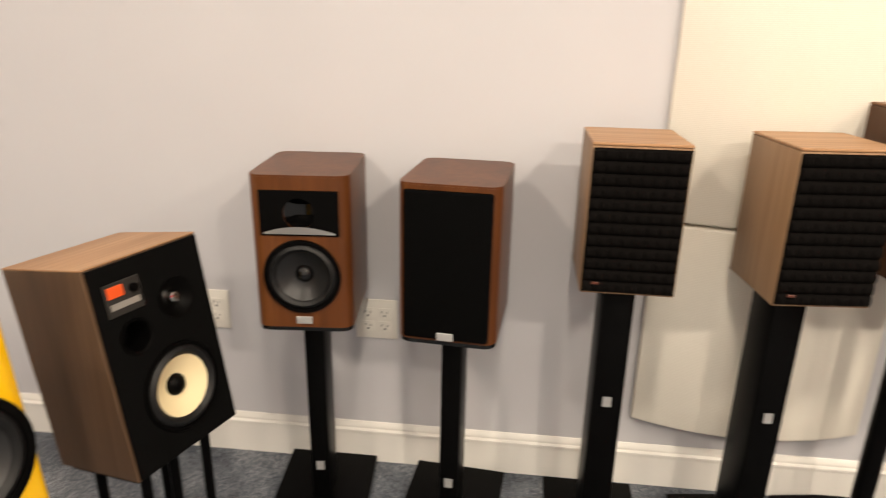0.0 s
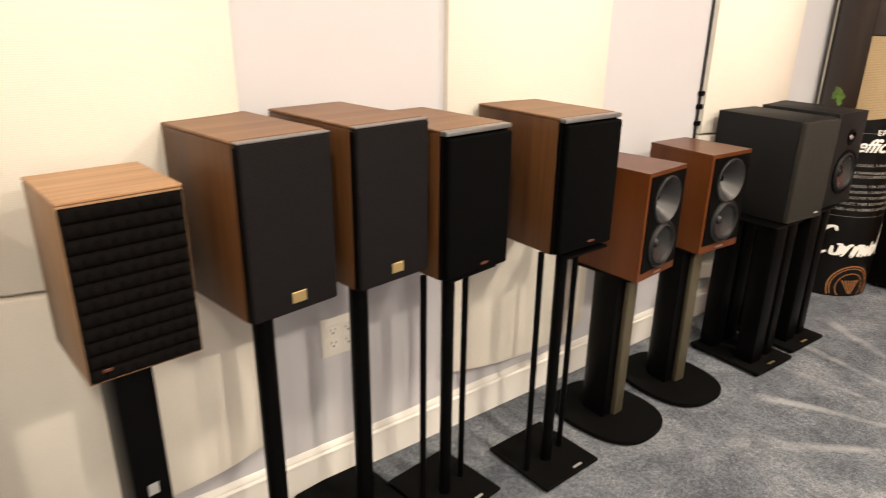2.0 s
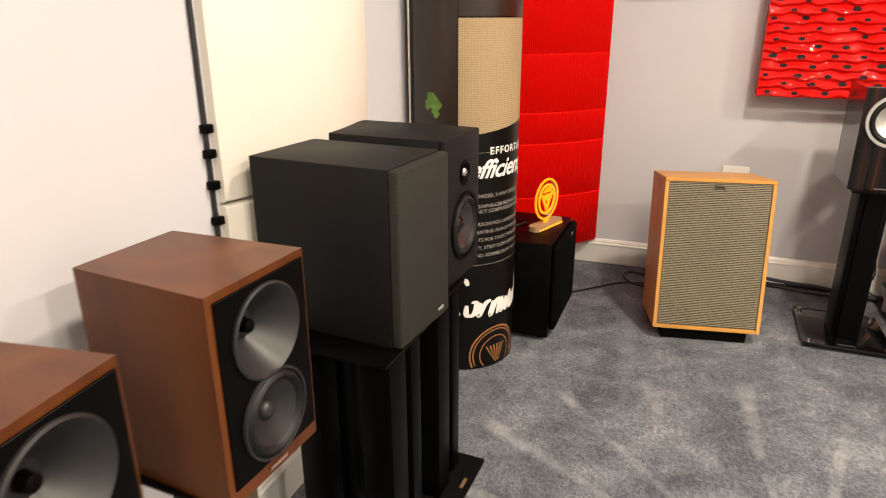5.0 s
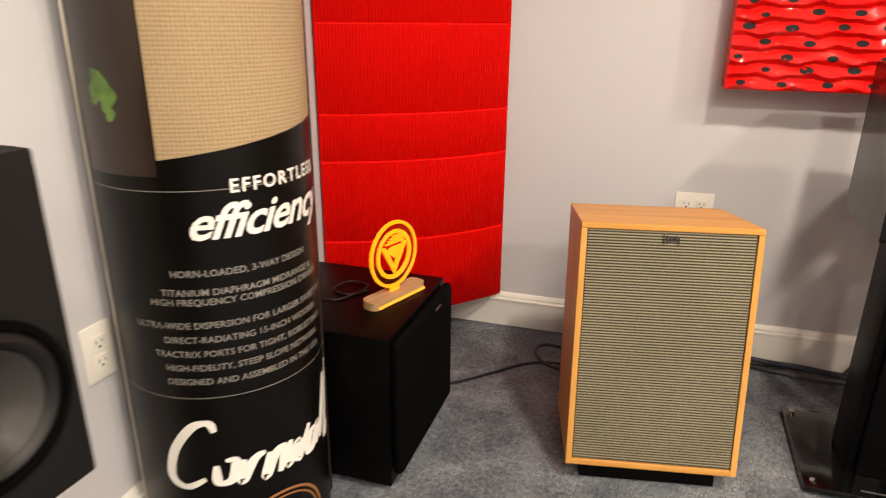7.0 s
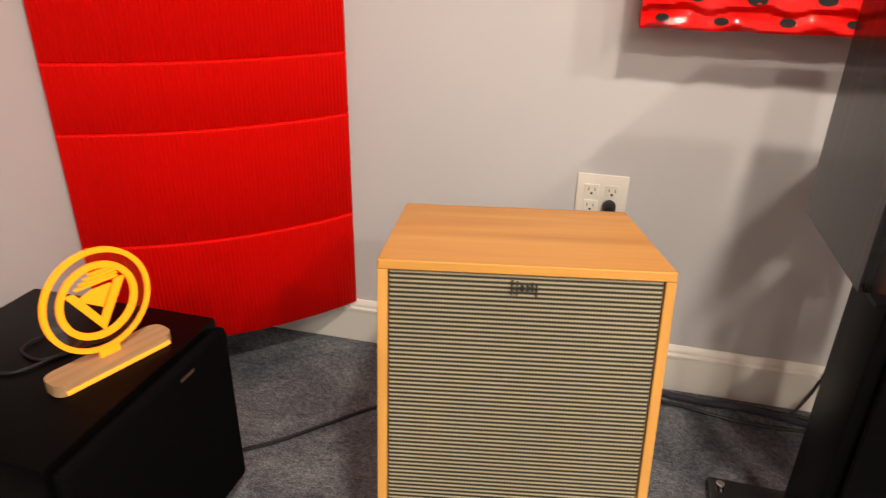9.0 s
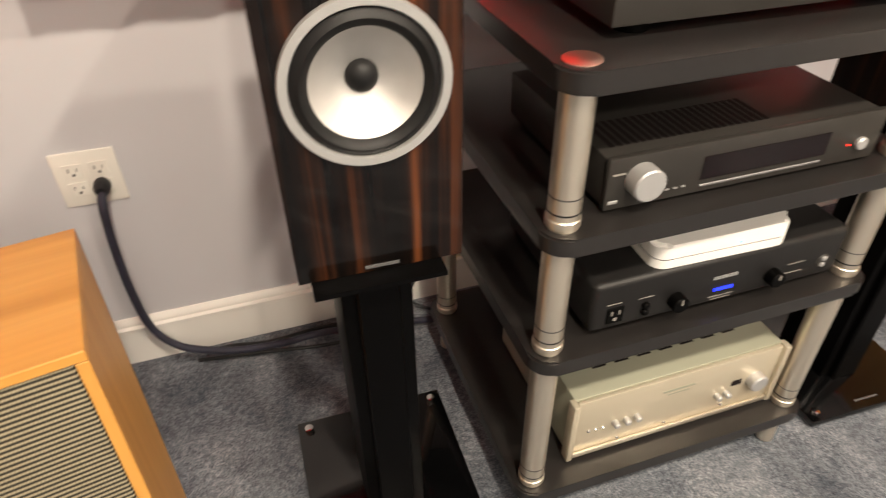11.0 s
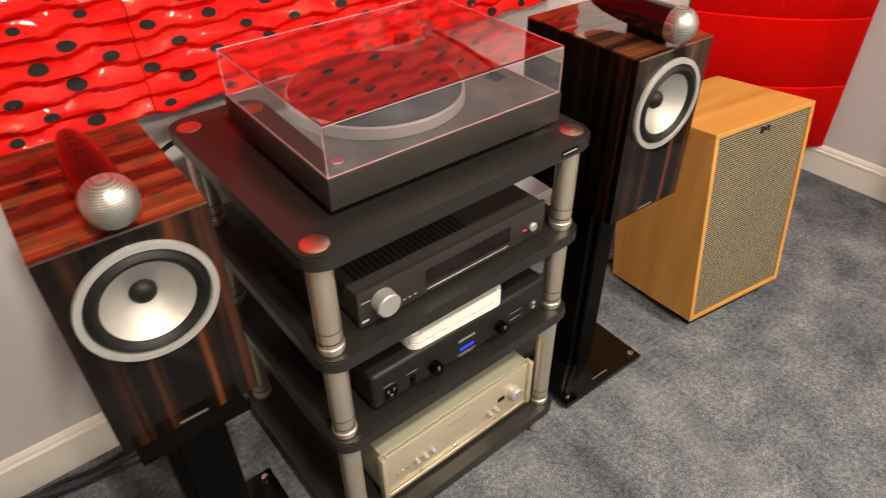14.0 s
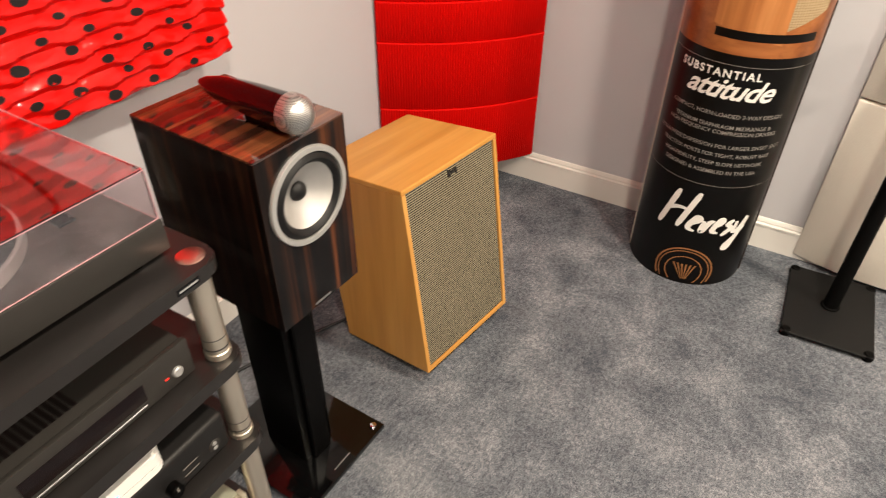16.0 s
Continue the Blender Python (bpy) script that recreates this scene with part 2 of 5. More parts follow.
M_FOAM = plain("quilted_foam", (0.0042, 0.0036, 0.0034), 0.85, var=0.2, bmp=0.3, spec=0.03)
M_ORANGE = plain("orange_badge", (0.72, 0.09, 0.015), 0.4, var=0.02, bmp=0.0)
M_BADGE = plain("dull_orange_badge", (0.085, 0.020, 0.009), 0.5, var=0.1, bmp=0.0)
M_GOLD = plain("gold_badge", (0.75, 0.55, 0.25), 0.3, 0.9, var=0.05, bmp=0.0)
M_COPPER = plain("copper_cap", (0.86, 0.58, 0.48), 0.34, 1.0, var=0.05, bmp=0.0)
M_YELLOW = plain("yellow_lacquer", (0.85, 0.50, 0.005), 0.18, coat=0.6, var=0.03, bmp=0.0)
M_RED = plain("red_lacquer", (0.66, 0.0035, 0.002), 0.5, coat=0.45, var=0.06, scale=10, bmp=0.0, spec=0.04)
M_RED.node_tree.nodes["Principled BSDF"].inputs["Coat Roughness"].default_value = 0.02
M_RED_RIB = plain("red_ribbed_plastic", (0.70, 0.0035, 0.002), 0.45, var=0.05, scale=10, bmp=0.0, spec=0.06)
M_HOLE = mat("hole_black", (0.008, 0.005, 0.005), 0.7, spec=0.2)
M_CABLE = plain("black_cable", (0.005, 0.005, 0.007), 0.5, var=0.1)
M_BRAID = plain("blue_braided_cable", (0.018, 0.018, 0.034), 0.55, var=0.3, scale=300, bmp=0.4)
M_PRINT = plain("black_print", (0.0030, 0.0025, 0.0022), 0.34, spec=0.2, var=0.2, scale=14, bmp=0.0)
M_PRINT_WHITE = mat("white_print", (0.82, 0.80, 0.76), 0.4)
M_PRINT_GREY = mat("grey_print", (0.25, 0.235, 0.215), 0.45)
M_PRINT_GOLD = mat("gold_print", (0.30, 0.13, 0.045), 0.4)
M_PRINT_LEAF = plain("green_print", (0.085, 0.17, 0.022), 0.4, var=0.45, scale=300)
M_PRINT_BROWN = wood("printed_wood", (0.16, 0.05, 0.016), (0.30, 0.10, 0.03), (0.44, 0.17, 0.055), 0.3, axis="x", fine=50)
M_PRINT_DARKBROWN = plain("brown_print", (0.018, 0.010, 0.0065), 0.3, var=0.35, scale=25, bmp=0.0)
M_PRINT_BEIGE = cloth("printed_grille_cloth", (0.26, 0.185, 0.10), (0.46, 0.345, 0.21), 900, 0.4, 0.12)
M_PLYWOOD = wood("pale_birch", (0.36, 0.22, 0.11), (0.44, 0.28, 0.15), (0.52, 0.35, 0.20), 0.55, axis="x")
M_POSTER = plain("poster_black", (0.020, 0.020, 0.023), 0.3, var=0.1, bmp=0.0)

# woven cloth of the two big cabinets: dark and straw-coloured rows
M_STRAW = mat("striped_straw_cloth", (0.35, 0.32, 0.24), 0.85, spec=0.2)
_v = coords(M_STRAW)
_sep = nd(M_STRAW, "ShaderNodeSeparateXYZ")
ln(M_STRAW, _v, _sep.inputs[0])
_rows = []
for _ax, _k in (("Z", 2 * math.pi / 0.0066), ("X", 2 * math.pi / 0.0042)):
    _m = nd(M_STRAW, "ShaderNodeMath")
    _m.operation = "MULTIPLY"
    _m.inputs[1].default_value = _k
    ln(M_STRAW, _sep.outputs[_ax], _m.inputs[0])
    _s = nd(M_STRAW, "ShaderNodeMath")
    _s.operation = "SINE"
    ln(M_STRAW, _m.outputs[0], _s.inputs[0])
    _rows.append(_s.outputs[0])
_row = nd(M_STRAW, "ShaderNodeMath")
_row.operation = "MULTIPLY_ADD"
_row.inputs[1].default_value, _row.inputs[2].default_value = 0.5, 0.5
ln(M_STRAW, _rows[0], _row.inputs[0])
_wv = nd(M_STRAW, "ShaderNodeMath")
_wv.operation = "MULTIPLY_ADD"
_wv.inputs[1].default_value, _wv.inputs[2].default_value = 0.5, 0.5
ln(M_STRAW, _rows[1], _wv.inputs[0])
_light = mix(M_STRAW, _wv.outputs[0], (0.27, 0.235, 0.155), (0.38, 0.335, 0.235))
_c = mix(M_STRAW, ramp(M_STRAW, _row.outputs[0], [(0.20, (0, 0, 0)), (0.92, (1, 1, 1))]), (0.032, 0.029, 0.023), _light)
_c = mix(M_STRAW, 0.5, _c, ramp(M_STRAW, noise_at(M_STRAW, _v, 5, 4), [(0.3, (0.7, 0.7, 0.7)), (0.7, (1, 1, 1))]), "MULTIPLY")
set_in(M_STRAW, "Base Color", _c)
bump(M_STRAW, _row.outputs[0], 0.3, 0.001)

# clear acrylic
M_ACRYL = mat("pink_tinted_acrylic", (1.0, 0.90, 0.92), 0.02)
M_ACRYL.node_tree.nodes["Principled BSDF"].inputs["Transmission Weight"].default_value = 1.0
M_ACRYL.node_tree.nodes["Principled BSDF"].inputs["IOR"].default_value = 2.2
M_PLATTER = plain("frosted_platter", (0.20, 0.185, 0.185), 0.45, var=0.03)
M_PLATTER.node_tree.nodes["Principled BSDF"].inputs["Transmission Weight"].default_value = 0.35


def glow(name, colour, strength):
    m = mat(name, colour, 0.4)
    b = m.node_tree.nodes["Principled BSDF"]
    b.inputs["Emission Color"].default_value = (*colour, 1)
    b.inputs["Emission Strength"].default_value = strength
    return m


M_AMBER = glow("lit_amber_acrylic", (1.0, 0.33, 0.008), 0.6)
M_AMBER_BASE = glow("lit_amber_edge", (1.0, 0.33, 0.02), 1.0)
M_CONDITIONER = plain("conditioner_case", (0.010, 0.0095, 0.0095), 0.45, var=0.1, bmp=0.05, spec=0.3)
M_BLUE = glow("blue_display", (0.012, 0.03, 1.0), 1.6)
M_REDLED = glow("red_led", (1.0, 0.02, 0.01), 2.0)
M_BLUELED = glow("blue_led", (0.05, 0.25, 1.0), 2.0)
M_LAMP = glow("lamp_lens", (1.0, 0.88, 0.72), 8.0)


# ---- building helpers ----
def box(bm, x0, x1, y0, y1, z0, z1, bevel=0.0, seg=2):
    r = bmesh.ops.create_cube(bm, size=1.0)
    vs = r["verts"]
    for v in vs:
        v.co = ((x0 + x1) / 2 + v.co.x * (x1 - x0), (y0 + y1) / 2 + v.co.y * (y1 - y0), (z0 + z1) / 2 + v.co.z * (z1 - z0))
    if bevel:
        es = {e for v in vs for e in v.link_edges}
        bmesh.ops.bevel(bm, geom=list(es), offset=bevel, segments=seg, affect="EDGES", profile=0.5)
    return bm


def cut_front(bm, holes, y=None, n=48):
    """Cuts round openings (x, z, radius) into the front face, the largest one that looks towards -y."""
    bm.normal_update()
    face = max((f for f in bm.faces if f.normal.y < -0.99), key=lambda f: f.calc_area())
    y = face.verts[0].co.y
    edges = list(face.edges)
    bmesh.ops.delete(bm, geom=[face], context="FACES_ONLY")
    for x, z, r in holes:
        ring = [bm.verts.new((x + r * math.cos(2 * math.pi * i / n), y, z + r * math.sin(2 * math.pi * i / n))) for i in range(n)]
        edges += [bm.edges.new((ring[i], ring[(i + 1) % n])) for i in range(n)]
    bmesh.ops.triangle_fill(bm, edges=edges, use_beauty=True, normal=(0, -1, 0))
    return bm


def cut_back(bm):
    """Takes away the largest face that looks towards +y."""
    bm.normal_update()
    face = max((f for f in bm.faces if f.normal.y > 0.99), key=lambda f: f.calc_area())
    bmesh.ops.delete(bm, geom=[face], context="FACES_ONLY")
    return bm


def prism(bm, outline, z0, z1):
    """An upright solid on an outline of (x, y) points, counter-clockwise."""
    lo = [bm.verts.new((x, y, z0)) for x, y in outline]
    hi = [bm.verts.new((x, y, z1)) for x, y in outline]
    n = len(outline)
    for i in range(n):
        bm.faces.new((lo[i], lo[(i + 1) % n], hi[(i + 1) % n], hi[i]))
    bm.faces.new(lo[::-1])
    bm.faces.new(hi)
    return bm


def rounded(x0, x1, y0, y1, r, n=6, corners=(1, 1, 1, 1)):
    """Outline of a rectangle with rounded corners (order: x1y0, x1y1, x0y1, x0y0)."""
    pts = []
    for (cx, cy, a0), on in zip(((x1, y0, -90), (x1, y1, 0), (x0, y1, 90), (x0, y0, 180)), corners):
        if not on:
            pts.append((cx, cy))
            continue
        sx, sy = (1 if cx == x1 else -1), (1 if cy == y1 else -1)
        for i in range(n + 1):
            a = radians(a0 + 90 * i / n)
            pts.append((cx - sx * r + r * math.cos(a), cy - sy * r + r * math.sin(a)))
    return pts


def lathe(bm, profile, n=48, m=None, cap=True):
    """Turns a profile of (radius, height) about z; closes ends that lie off the axis."""
    rings = []
    for r, h in profile:
        if r < 1e-6:
            rings.append([bm.verts.new((0, 0, h))])
        else:
            rings.append([bm.verts.new((r * math.cos(2 * math.pi * i / n), r * math.sin(2 * math.pi * i / n), h)) for i in range(n)])
    new_vs = [v for r in rings for v in r]
    for a, b in zip(rings, rings[1:]):
        for i in range(n):
            j = (i + 1) % n
            if len(a) == 1 and len(b) == 1:
                continue
            if len(a) == 1:
                bm.faces.new((a[0], b[j], b[i]))
            elif len(b) == 1:
                bm.faces.new((a[i], a[j], b[0]))
            else:
                bm.faces.new((a[i], a[j], b[j], b[i]))
    if cap:
        if len(rings[0]) > 1:
            bm.faces.new(rings[0][::-1])
        if len(rings[-1]) > 1:
            bm.faces.new(rings[-1])
    if m is not None:
        bmesh.ops.transform(bm, matrix=m, verts=new_vs)
    return bm


def cyl(bm, x, y, z0, z1, r, n=24, bevel=0.0):
    p = [(r, z0), (r, z1)]
    if bevel:
        p = [(r - bevel, z0), (r, z0 + bevel), (r, z1 - bevel), (r - bevel, z1)]
    return lathe(bm, p, n, Matrix.Translation((x, y, 0)))


def facing(x, y, z):
    """A frame whose z axis points out of a front that looks towards -y."""
    return Matrix.Translation((x, y, z)) @ Matrix.Rotation(radians(90), 4, "X")


def tube(bm, pts, r, n=8):
    """A round cable along smoothed points."""
    p = [Vector(q) for q in pts]
    out = []
    for i in range(len(p) - 1):
        p0, p1, p2, p3 = p[max(i - 1, 0)], p[i], p[i + 1], p[min(i + 2, len(p) - 1)]
        for k in range(8):
            t = k / 8
            out.append(0.5 * ((2 * p1) + (p2 - p0) * t + (2 * p0 - 5 * p1 + 4 * p2 - p3) * t * t + (3 * p1 - p0 - 3 * p2 + p3) * t ** 3))
    out.append(p[-1])
    rings = []
    side = Vector((0.3, 0.2, 0.93)).normalized()
    for i, c in enumerate(out):
        d = (out[min(i + 1, len(out) - 1)] - out[max(i - 1, 0)]).normalized()
        u = (side - d * side.dot(d)).normalized()
        w = d.cross(u)
        rings.append([bm.verts.new(c + r * (math.cos(2 * math.pi * k / n) * u + math.sin(2 * math.pi * k / n) * w)) for k in range(n)])
    for a, b in zip(rings, rings[1:]):
        for k in range(n):
            bm.faces.new((a[k], a[(k + 1) % n], b[(k + 1) % n], b[k]))
    bm.faces.new(rings[0][::-1])
    bm.faces.new(rings[-1])
    return bm


def letters(text, size, shear=0.0, bold=0.0, space=1.0):
    """Flat letters in the x-y plane, centred, as a bmesh."""
    cu = bpy.data.curves.new("letters", "FONT")
    cu.body, cu.size, cu.shear, cu.offset, cu.space_character = text, size, shear, bold, space
    cu.align_x, cu.align_y, cu.resolution_u = "CENTER", "CENTER", 3
    ob = bpy.data.objects.new("letters", cu)
    me = bpy.data.meshes.new_from_object(ob)
    bm = bmesh.new()
    bm.from_mesh(me)
    bpy.data.objects.remove(ob)
    bpy.data.curves.remove(cu)
    bpy.data.meshes.remove(me)
    return bm


def finish(bm, smooth=35):
    bmesh.ops.recalc_face_normals(bm, faces=bm.faces)
    for f in bm.faces:
        f.smooth = True
    for e in bm.edges:
        if len(e.link_faces) == 2 and e.calc_face_angle(0) > radians(smooth):
            e.smooth = False


def part(name, bm, material, parent=None, label="", fix=True):
    if fix:
        finish(bm)
    me = bpy.data.meshes.new(name)
    bm.to_mesh(me)
    bm.free()
    me.materials.append(material)
    ob = new(name, me)
    if parent is not None:
        ob.parent = parent
    if label:
        tagged(ob, label)
    return ob


def thing(name, label, category, m, group="", kind=""):
    ob = new(name)
    ob.empty_display_size = 0.05
    ob.matrix_basis = m
    return tagged(ob, label, category, group, kind)


def solo(name, bm, material, label, category, group="", kind="", fix=True):
    return tagged(part(name, bm, material, None, fix=fix), label, category, group, kind)


def B():
    return bmesh.new()


# ---- the room ----
def structure(name, bm, material, label):
    return solo(name, bm, material, label, name.split("_")[0], kind="structure")


structure("floor", box(B(), XA - 0.15, XC + 0.15, YS - 0.15, YB + 0.15, -0.1, 0.0), M_CARPET, "mottled blue-grey cut-pile carpet with brushed streaks")
structure("ceiling", box(B(), XA - 0.15, XC + 0.15, YS - 0.15, YB + 0.15, ZC, ZC + 0.1), M_CEIL, "plain white painted ceiling")
structure("wall_west", box(B(), XA - 0.15, XA, YS - 0.15, YB + 0.15, 0, ZC), M_WALL, "pale grey painted wall behind the speaker row")
structure("wall_north", box(B(), XA, XC, YB, YB + 0.15, 0, ZC), M_WALL, "pale grey painted wall behind the audio rack")
structure("wall_east", box(B(), XC, XC + 0.15, YS - 0.15, YB + 0.15, 0, ZC), M_WALL, "pale grey painted side wall")
structure("wall_south", box(B(), XA, XC, YS - 0.15, YS, 0, ZC), M_WALL, "pale grey painted back wall")

SKIRT = ((0.0, 0.0), (0.014, 0.0), (0.014, 0.094), (0.017, 0.097), (0.017, 0.104), (0.010, 0.108), (0.010, 0.114), (0.007, 0.122), (0.003, 0.127), (0.0, 0.127))


def baseboard(name, p0, p1, inward):
    bm = B()
    ends = []
    for p in (p0, p1):
        ends.append([bm.verts.new((p[0] + inward[0] * d, p[1] + inward[1] * d, h)) for d, h in SKIRT])
    n = len(SKIRT)
    for i in range(n):
        bm.faces.new((ends[0][i], ends[0][(i + 1) % n], ends[1][(i + 1) % n], ends[1][i]))
    bm.faces.new(ends[0])
    bm.faces.new(ends[1][::-1])
    finish(bm, 20)
    return structure(name, bm, M_TRIM, "white moulded wooden baseboard along the wall")


baseboard("baseboard", (XA, YS), (XA, YB), (1, 0))
baseboard("baseboard", (XA + 0.018, YB), (XC - 0.018, YB), (0, -1))
baseboard("baseboard", (XC, YS), (XC, YB), (-1, 0))
baseboard("baseboard", (XA + 0.018, YS), (XC - 0.018, YS), (0, 1))

# recessed downlights
for lx, ly, lw in ((1.3, -1.7, 0.6), (1.3, -0.1, 0.72), (1.3, 1.45, 0.8), (1.3, 2.95, 1.4), (2.75, -1.7, 0.6), (2.75, -0.1, 0.75), (2.75, 1.45, 1.7), (2.75, 2.95, 1.2)):
    dl = thing("ceiling_light", "round recessed white downlight, lit", "ceiling light", pose(lx, ly, ZC), "downlights")
    part("trim_ring", lathe(B(), [(0.085, -0.001), (0.085, -0.006), (0.068, -0.010), (0.062, -0.001)], 32), M_WHITE, dl)
    part("lens", lathe(B(), [(0.060, -0.002), (0.060, -0.004)], 32), M_LAMP, dl)
    la = bpy.data.lights.new("downlight", "AREA")
    la.shape, la.size, la.energy, la.color = "DISK", 0.17, LAMP_WATTS * lw, LAMP_COLOUR
    lo = new("downlight", la)
    lo.matrix_basis = pose(lx, ly, ZC - 0.02)


# ---- wall fittings ----
def outlet(m, gangs, label, group="wall outlets"):
    """A wall plate with duplex sockets; local x along the wall, -y out of it."""
    w = {1: 0.072, 2: 0.116}[gangs]
    t = thing("wall_outlet", label, "outlet", m, group)
    part("cover_plate", box(B(), -w / 2, w / 2, -0.006, 0, -0.058, 0.058, 0.003), M_PLATE, t)
    for g in range(gangs):
        cx = (g - (gangs - 1) / 2) * 0.046
        for cz in (-0.0195, 0.0195):
            s = part("socket", prism(B(), rounded(cx - 0.0165, cx + 0.0165, -0.0085, -0.006, 0.001, 2), cz - 0.014, cz + 0.014), M_PLATE, t)
            bm = B()
            box(bm, cx - 0.008, cx - 0.0062, -0.0088, -0.0084, cz - 0.001, cz + 0.007)
            box(bm, cx + 0.0062, cx + 0.008, -0.0088, -0.0084, cz - 0.001, cz + 0.006)
            box(bm, cx - 0.0025, cx + 0.0025, -0.0088, -0.0084, cz - 0.010, cz - 0.005)
            part("slots", bm, M_SLOT, s)
    return t


outlet(pose(XA, -0.945, 0.456, 0, 0, 90), 1, "white duplex wall outlet low on the wall")
outlet(pose(XA, -0.490, 0.457, 0, 0, 90), 2, "white double wall outlet behind a speaker")
outlet(pose(XA, 1.022, 0.459, 0, 0, 90), 2, "white double wall outlet behind speaker stands")
outlet(pose(XA, 3.547, 0.462, 0, 0, 90), 1, "white duplex wall outlet beside the display column")
outlet(pose(0.790, YB, 0.494), 2, "white double wall outlet with a plugged-in cord")
outlet(pose(2.62, YB, 0.60), 2, "white double wall outlet behind a speaker")


def bowed_panel(y0, y1, z0, z1, m, bulge, label):
    """Fabric-wrapped acoustic panel with a face bowed along its width."""
    bm = B()
    n = 18
    front, back = [], []
    for i in range(n + 1):
        f = i / n
        y = y0 + (y1 - y0) * f
        d = 0.018 + bulge * (1 - (2 * f - 1) ** 2)
        front.append((y, d))
    pts = [(y, d) for y, d in front] + [(y1, 0.0), (y0, 0.0)]
    r = 0.006
    loops = []
    for z, ins in ((z0, r), (z0 + r * 0.4, r * 0.3), (z0 + r, 0.0), (z1 - r, 0.0), (z1 - r * 0.4, r * 0.3), (z1, r)):
        loops.append([bm.verts.new((max(d - ins, 0.0), y, z)) for y, d in pts])
    k = len(pts)
    for a, b in zip(loops, loops[1:]):
        for i in range(k):
            bm.faces.new((a[i], a[(i + 1) % k], b[(i + 1) % k], b[i]))
    bm.faces.new(loops[0][::-1])
    bm.faces.new(loops[-1])
    bmesh.ops.transform(bm, matrix=m, verts=bm.verts)
    return solo("acoustic_panel", bm, M_FABRIC, label, "acoustic panel", "cream bowed panels")


WA = Matrix.Translation((XA, 0, 0))
for y0, y1, zs in ((0.215, 0.795, 0.775), (1.370, 2.020, 0.825), (2.628, 3.29, 0.845)):
    bowed_panel(y0, y1, 0.215, zs - 0.004, WA, 0.062, "lower cream fabric bowed acoustic panel on the wall")
    bowed_panel(y0, y1, zs + 0.004, zs + 1.2, WA, 0.062, "upper cream fabric bowed acoustic panel on the wall")
WC = Matrix.Translation((XC, 3.29 + 2.69, 0)) @ Matrix.Rotation(math.pi, 4, "Z")
bowed_panel(2.69, 3.29, 0.020, 0.636, WC, 0.06, "lower cream fabric bowed acoustic panel near the floor")
bowed_panel(2.69, 3.29, 0.644, 1.84, WC, 0.06, "upper cream fabric bowed acoustic panel on the wall")

# black cord with clips beside a panel
cord = thing("wall_cable", "thin black cable with small clips down the wall", "cable", pose(XA, 2.607, 0.7))
part("cord", tube(B(), [(0.006, 0, 1.3), (0.006, 0, 0.8), (0.006, 0, 0.3), (0.006, 0, 0.0)], 0.0055), M_CABLE, cord)
for cz in (0.116, 0.191, 0.255, 0.305):
    part("clip", box(B(), 0.0, 0.02, -0.011, 0.011, cz - 0.009, cz + 0.009, 0.003), M_BLACK, cord)


# ---- red diffusers ----
def wave(u, v):
    """Relief of the glossy red wall panels, u along the wall and v up, in metres."""
    ph = 0.75 * math.sin(2 * math.pi * u / 0.135 + 2.3 * math.sin(v * 23.0)) + 0.35 * math.sin(2 * math.pi * u / 0.071 + v * 41.0)
    a = 2 * math.pi * v / 0.037 + ph
    s = math.sin(a) + 0.32 * math.sin(2 * a + 0.5)
    return (0.0058 + 0.0016 * math.sin(2 * math.pi * u / 0.17 + v * 29.0)) * s


def wavy_panel(x0, z0, size, seed):
    t = thing("diffuser_panel", "glossy red wavy sound diffuser panel with black holes", "diffuser panel", pose(x0, YB, z0), "red wavy diffusers")
    n = 120
    bm = B()
    grid = []
    for j in range(n + 1):
        row = []
        for i in range(n + 1):
            u, v = i / n * size, j / n * size
            row.append(bm.verts.new((u, -0.118 - wave(x0 + u, z0 + v), v)))
        grid.append(row)
    for j in range(n):
        for i in range(n):
            bm.faces.new((grid[j][i], grid[j][i + 1], grid[j + 1][i + 1], grid[j + 1][i]))
    rim = [grid[0][i] for i in range(n + 1)] + [grid[j][n] for j in range(1, n + 1)] + [grid[n][i] for i in range(n - 1, -1, -1)] + [grid[j][0] for j in range(n - 1, 0, -1)]
    back = [bm.verts.new((v.co.x, -0.002, v.co.z)) for v in rim]
    for i in range(len(rim)):
        k = (i + 1) % len(rim)
        bm.faces.new((rim[i], back[i], back[k], rim[k]))
    part("face", bm, M_RED, t)
    rnd = random.Random(seed)
    # holes sit in staggered rows that follow the ridges
    for j in range(int(size / 0.037)):
        for i in range(int(size / 0.115) + 1):
            u = (i + 0.25 + 0.5 * (j % 2)) * 0.115 + rnd.uniform(-0.014, 0.014)
            v = (j + 0.5) * 0.037 + rnd.uniform(-0.005, 0.005)
            if u > size - 0.03 or v > size - 0.03 or rnd.random() < 0.05:
                continue
            big = rnd.uniform(0.75, 1.2)
            rx, rz = 0.0148 * big, 0.0080 * big
            k = 14
            bm = B()
            ring = []
            for q in range(k):
                a = 2 * math.pi * q / k
                uu, vv = u + rx * math.cos(a), v + rz * math.sin(a)
                ring.append(bm.verts.new((uu, -0.1190 - wave(x0 + uu, z0 + vv), vv)))
            mid = bm.verts.new((u, -0.1192 - wave(x0 + u, z0 + v), v))
            for q in range(k):
                bm.faces.new((ring[q], ring[(q + 1) % k], mid))
            part("hole", bm, M_HOLE, t)
    return t


for c in range(3):
    for r in range(2):
        wavy_panel(0.819 + c * 0.6043, 0.886 + r * 0.6043, 0.6023, 10 * c + r)


